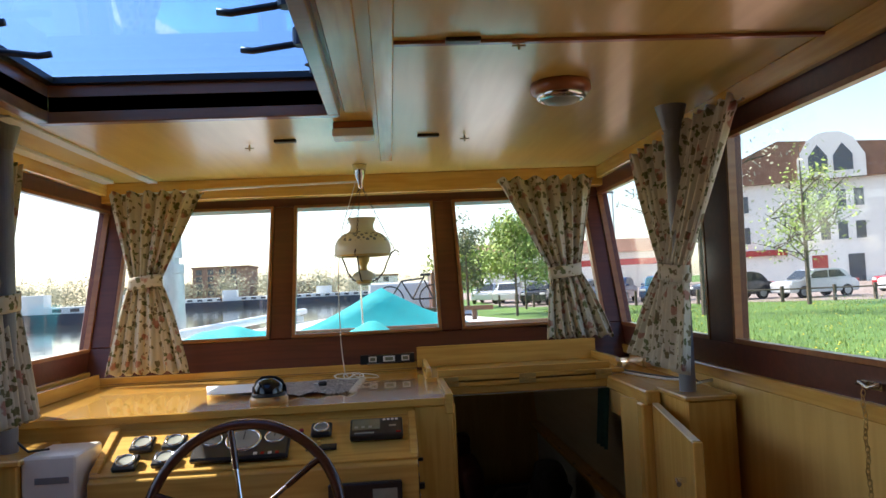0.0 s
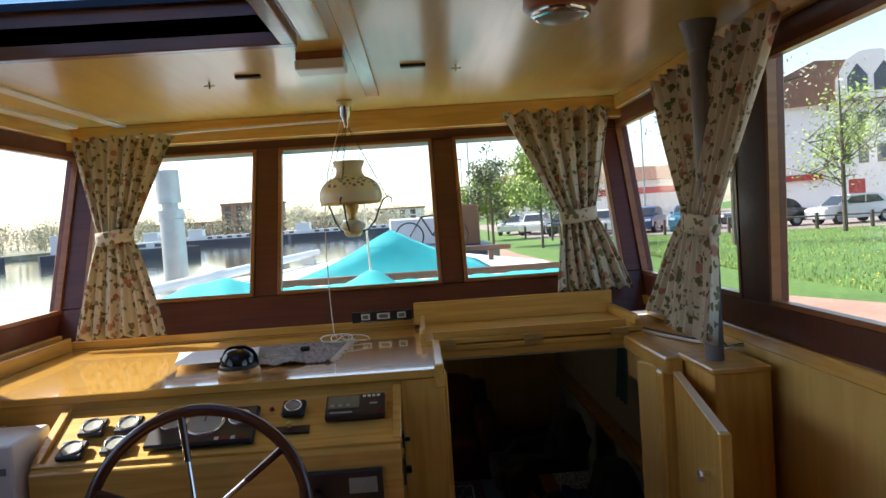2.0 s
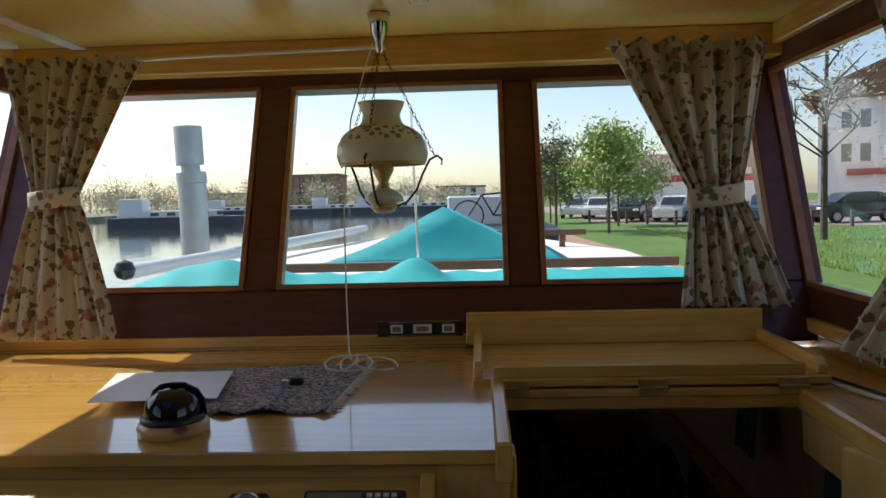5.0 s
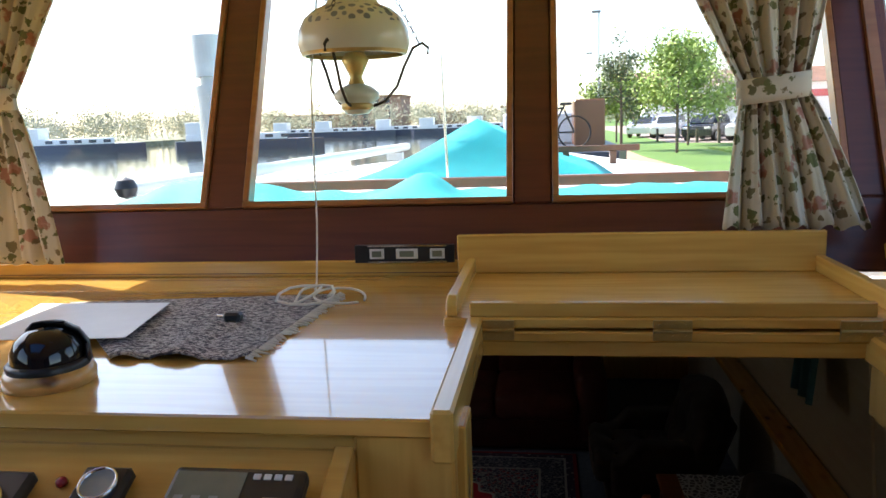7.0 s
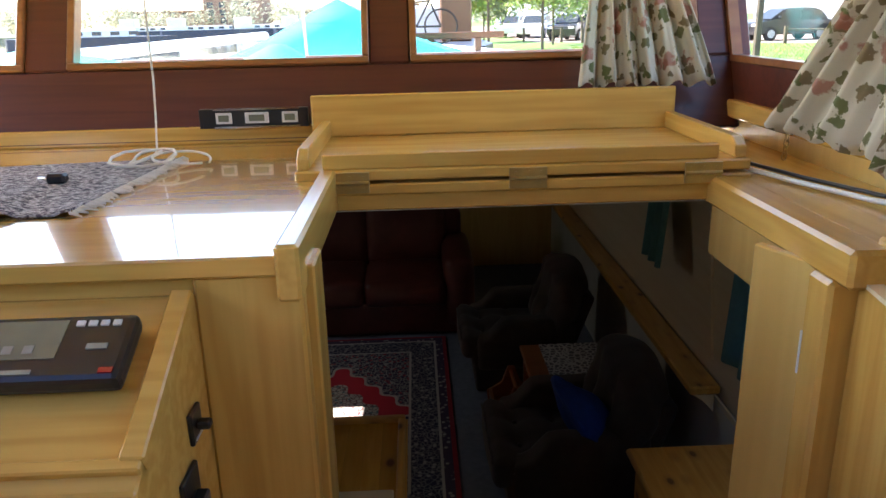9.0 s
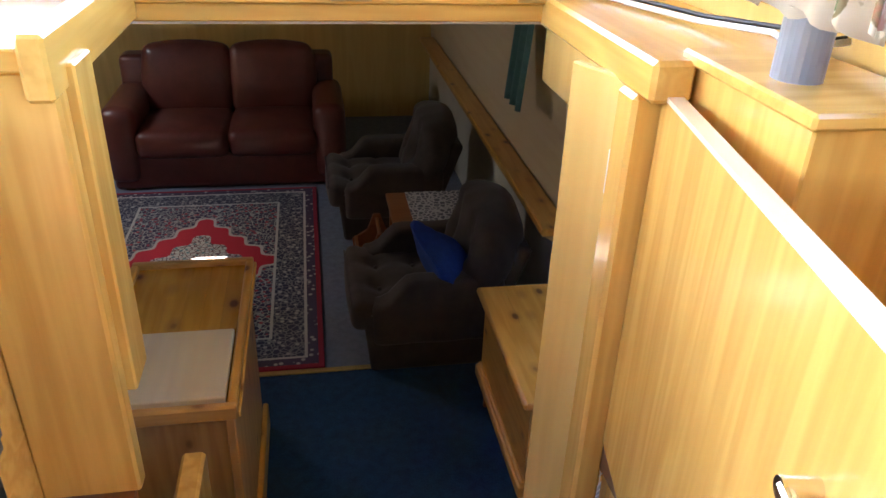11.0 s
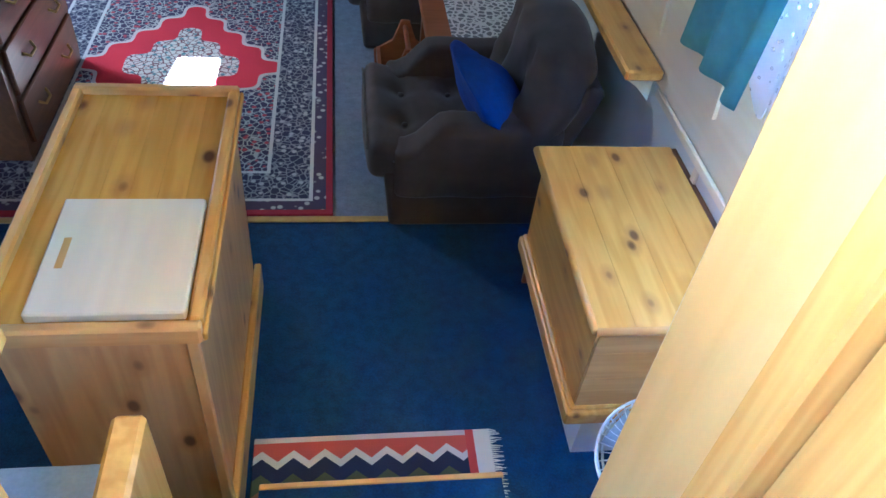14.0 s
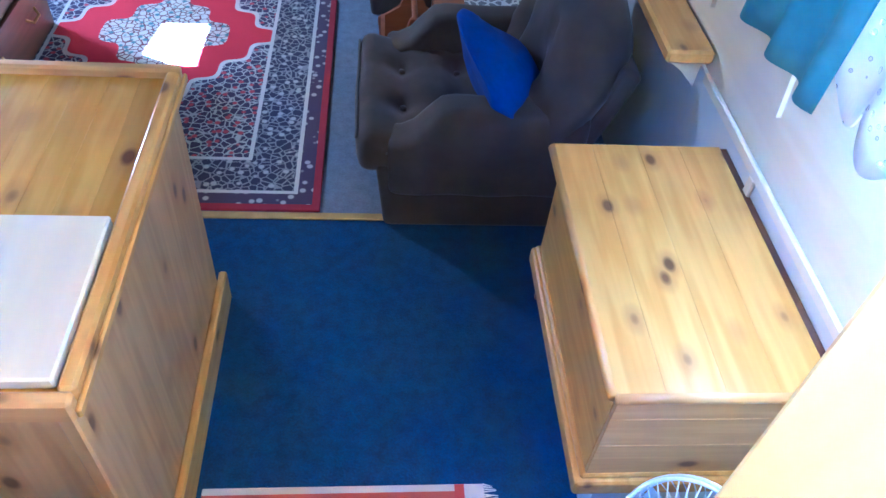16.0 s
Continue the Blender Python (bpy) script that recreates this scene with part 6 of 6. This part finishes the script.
# wall ledge, battens
structure("trim_ledge", boxes((1.40, 1.53, 4.60, 8.4, -0.335, -0.295)), PINE_Y, "wooden ledge along the cabin side", "ledge", 0.008)
structure("trim_bracket", prism([(1.53, -0.335), (1.43, -0.335), (1.44, -0.37), (1.48, -0.39), (1.53, -0.45)], 4.66, 4.69, "y"), PALE, "shaped bracket under the ledge", "bracket", 0.003)
structure("baseboard", boxes((1.518, 1.53, 3.03, 4.60, -0.385, -0.355)), PALE, "pale moulding along the cabin side", "trim", 0.003)
structure("trim_batten", boxes((1.520, 1.53, 4.19, 4.22, F, -0.385)), PALE, "pale upright moulding on the white cabin side", "trim", 0.003)
for y in (4.22, 4.70):
    structure("trim_upright", slope_piece(y, y + 0.03, -0.22, 0.74, -0.012, 0.002), PALE, "pale upright moulding on the cabin side", "trim")
# Shade in the gap behind the chest lid, put in as a dark strip.
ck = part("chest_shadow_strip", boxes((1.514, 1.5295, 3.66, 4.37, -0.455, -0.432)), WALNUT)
tagged(ck, "dark strip standing in for shade behind the chest", "strip")

# curtains of the saloon window
def drape(name, y0, y1, zt, zb, mat, label, cat, folds, scallop=0.0, off=0.04):
    def fn(u, v):
        z = zb + (zt - zb) * v
        y = y0 + (y1 - y0) * u
        if scallop and v < 0.3:
            z -= (1 - v / 0.3) * scallop * abs(math.sin(math.pi * 7 * u))
        x = WX(z) - off - 0.018 * math.sin(2 * math.pi * folds * u) - 0.10 * (1 - v)
        return (x, y, z)
    return tagged(thick(part(name, grid_mesh(fn, 84, 16), mat, smooth=True), 0.003), label, cat)


LACE2, t_, p_, c_ = nodes("lace_curtain_cloth")
vl = t_.nodes.new("ShaderNodeTexVoronoi"); vl.inputs["Scale"].default_value = 45
t_.links.new(c_.outputs["Object"], vl.inputs["Vector"])
p_.inputs["Base Color"].default_value = (0.86, 0.87, 0.88, 1)
p_.inputs["Roughness"].default_value = 0.9
hole = ramp(t_, vl.outputs["Distance"], [(0.20, (0.1, 0.1, 0.1)), (0.27, (1, 1, 1))])
t_.links.new(hole, p_.inputs["Alpha"])
drape("teal_curtain", 3.93, 4.28, 0.70, 0.0, TEALCURT, "teal cloth curtain hanging beside the saloon window", "curtain", 2.5, off=0.03)
drape("teal_curtain", 5.0, 5.25, 0.70, 0.10, TEALCURT, "teal cloth curtain hanging beside the saloon window", "curtain", 2.5, off=0.03)
drape("lace_curtain", 3.05, 3.94, 0.68, 0.09, LACE2, "white lace curtain with a scalloped hem", "curtain", 4, 0.07, 0.02)

# fan on the floor by the chest
fan = empty("table_fan", (1.27, 3.46, F), "white table fan with a wire guard", "fan")
FM = Matrix.Translation((1.27, 3.47, F + 0.33)) @ Matrix.Rotation(radians(-38), 4, "Y") @ Matrix.Rotation(radians(22), 4, "X")
FANW = plain("fan_plastic", (0.70, 0.74, 0.78), 0.4, 0, 0.05)
part("base", lathe([(0, 0), (0.10, 0), (0.10, 0.012), (0.03, 0.03), (0.018, 0.05), (0.018, 0.24), (0, 0.24)], Matrix.Translation((1.29, 3.47, F))), FANW, fan, smooth=True)
hd = lathe([(0, -0.10), (0.04, -0.095), (0.05, -0.04), (0.045, 0.0), (0, 0.0)], FM)
part("motor", hd, FANW, fan, smooth=True)
for r, z in ((0.145, 0.0), (0.15, 0.03), (0.145, 0.06)):
    g = tube([(r * math.cos(a), r * math.sin(a), z) for a in (2 * math.pi * k / 40 for k in range(40))], 0.004, 6, True)
    bmesh.ops.transform(g, matrix=FM, verts=g.verts[:])
    part("guard_ring", g, FANW, fan, smooth=True)
for k in range(40):
    a = 2 * math.pi * k / 40
    c, s = math.cos(a), math.sin(a)
    part("guard_wire", tube([FM @ Vector(p) for p in ((0.04 * c, 0.04 * s, 0.08), (0.11 * c, 0.11 * s, 0.078), (0.15 * c, 0.15 * s, 0.03), (0.12 * c, 0.12 * s, -0.02), (0.05 * c, 0.05 * s, -0.03))], 0.0016, 4), FANW, fan)
part("guard_cap", lathe([(0, 0.086), (0.035, 0.084), (0.042, 0.078), (0, 0.076)], FM), FANW, fan, smooth=True)
for k in range(3):
    bl_ = grid_mesh(lambda u, v: (0.03 + 0.10 * u, (v - 0.5) * (0.05 + 0.06 * u), 0.03 + 0.02 * (v - 0.5)), 4, 3)
    bmesh.ops.transform(bl_, matrix=FM @ Matrix.Rotation(2 * math.pi * k / 3, 4, "Z"), verts=bl_.verts[:])
    thick(part("blade", bl_, STONE, fan, smooth=True), 0.002)
tagged(part("fan_cord_handle", tube([(1.40, 3.55, F + 0.28), (1.45, 3.56, F + 0.36), (1.47, 3.60, F + 0.42), (1.44, 3.62, F + 0.44)], 0.006), FANW, fan, smooth=True))

# odds and ends
tagged(part("floor_bag", soft_box(1.30, 1.46, 4.42, 4.62, F, F + 0.42, 0.03), BLACK, smooth=True), "dark bag standing behind the armchair", "bag")
tagged(part("wicker_box", boxes((1.14, 1.46, 4.39, 4.41, F, F + 0.45)), REDWOOD, bevel=0.004), "brown board behind the chest", "board")
pr = empty("white_appliance", (-1.05, 5.6, -0.30), "white appliance on the sideboard", "appliance")
part("case", boxes((-1.26, -0.92, 5.62, 5.88, -0.30, -0.10)), OFFWHITE, pr, bevel=0.01)
part("panel", boxes((-0.922, -0.917, 5.65, 5.85, -0.27, -0.15)), GREY, pr)
# dandelions
vs, fs = [], []
rng = random.Random(21)
for k in range(2600):
    x, y = rng.uniform(7.5, 34), rng.uniform(4, 34)
    if rng.random() > 0.5 + 0.5 * noise.noise(Vector((x * 0.25, y * 0.25, 0))):
        continue
    s, z = rng.uniform(0.015, 0.035), G + rng.uniform(0.04, 0.09)
    i = len(vs)
    for j in range(6):
        vs.append((x + s * math.cos(j * 1.047), y + s * math.sin(j * 1.047), z))
    vs.append((x, y, z + s * 0.6))
    fs += [(i + j, i + (j + 1) % 6, i + 6) for j in range(6)]
me = bpy.data.meshes.new("dandelions")
me.from_pydata(vs, [], fs)
me.materials.append(plain("dandelion_yellow", (0.62, 0.48, 0.03), 0.8))
tagged(new("dandelions", me), "yellow dandelions scattered in the grass", "flowers", kind="stuff")
vs, fs = [], []
for k in range(26000):
    d = 7.3 + 26 * rng.random() ** 2
    x, y = d, rng.uniform(2, 36)
    h, a, w = rng.uniform(0.04, 0.11), rng.uniform(0, 6.28), rng.uniform(0.006, 0.014)
    i = len(vs)
    vs += [(x - w * math.cos(a), y - w * math.sin(a), G), (x + w * math.cos(a), y + w * math.sin(a), G), (x + rng.uniform(-0.03, 0.03), y + rng.uniform(-0.03, 0.03), G + h)]
    fs.append((i, i + 1, i + 2))
me = bpy.data.meshes.new("grass_blades")
me.from_pydata(vs, [], fs)
me.materials.append(LEAF)
tagged(new("grass_blades", me), "short spring grass on the quay", "grass", kind="stuff")
# lamp posts on the quay
for x, y, h in ((2.9, 40, 6.5), (3.6, 58, 6), (14.5, 47, 7)):
    lp = empty("street_lamp", (x, y, G), "slim grey street lamp on the quay", "street lamp", "street lamps")
    part("pole", rods(((x, y, G), (x, y, G + h), 0.06, 0.04), n=10), STEEL, lp)
    part("head", boxes((x - 0.35, x + 0.1, y - 0.1, y + 0.1, G + h, G + h + 0.12)), GREY, lp, bevel=0.03)
# neighbouring boat with a bicycle frame on deck
nb = empty("moored_boat", (0.9, 19, -1.3), "dark moored boat ahead with a brown wheelhouse", "boat")
part("hull", prism([(-0.6, 16), (1.6, 16), (1.9, 17.5), (1.9, 28), (-1.2, 28), (-1.2, 17.5)], -1.3, 0.7, "z"), HULLB, nb)
part("deckhouse", boxes((-0.8, 1.5, 21, 27, 0.7, 1.5)), WHITE, nb, bevel=0.05)
part("wheelhouse", boxes((0.9, 1.6, 19.2, 20.6, 0.7, 1.75)), WALNUT, nb, bevel=0.03)
bk = empty("bicycle", (0.4, 17.5, 0.7), "black bicycle parked on the neighbouring boat", "bicycle")
for x in (-0.2, 0.85):
    g = tube([(x + 0.33 * math.cos(a), 17.6, 1.05 + 0.33 * math.sin(a)) for a in (2 * math.pi * k / 24 for k in range(24))], 0.02, 6, True)
    part("wheel", g, RUBBER, bk)
part("frame", rods(((-0.2, 17.6, 1.05), (0.1, 17.6, 1.5), 0.02), ((0.1, 17.6, 1.5), (0.65, 17.6, 1.55), 0.02), ((0.35, 17.6, 1.05), (0.65, 17.6, 1.6), 0.02), ((0.1, 17.6, 1.5), (0.35, 17.6, 1.05), 0.02), ((0.35, 17.6, 1.05), (0.85, 17.6, 1.05), 0.02), ((0.85, 17.6, 1.05), (0.65, 17.6, 1.5), 0.02), n=6), BLACK, bk)
part("saddle", boxes((0.55, 0.8, 17.53, 17.67, 1.6, 1.66)), BLACK, bk, bevel=0.02)
part("handlebar", rods(((0.08, 17.3, 1.62), (0.08, 17.9, 1.62), 0.015), n=6), CHROME, bk)
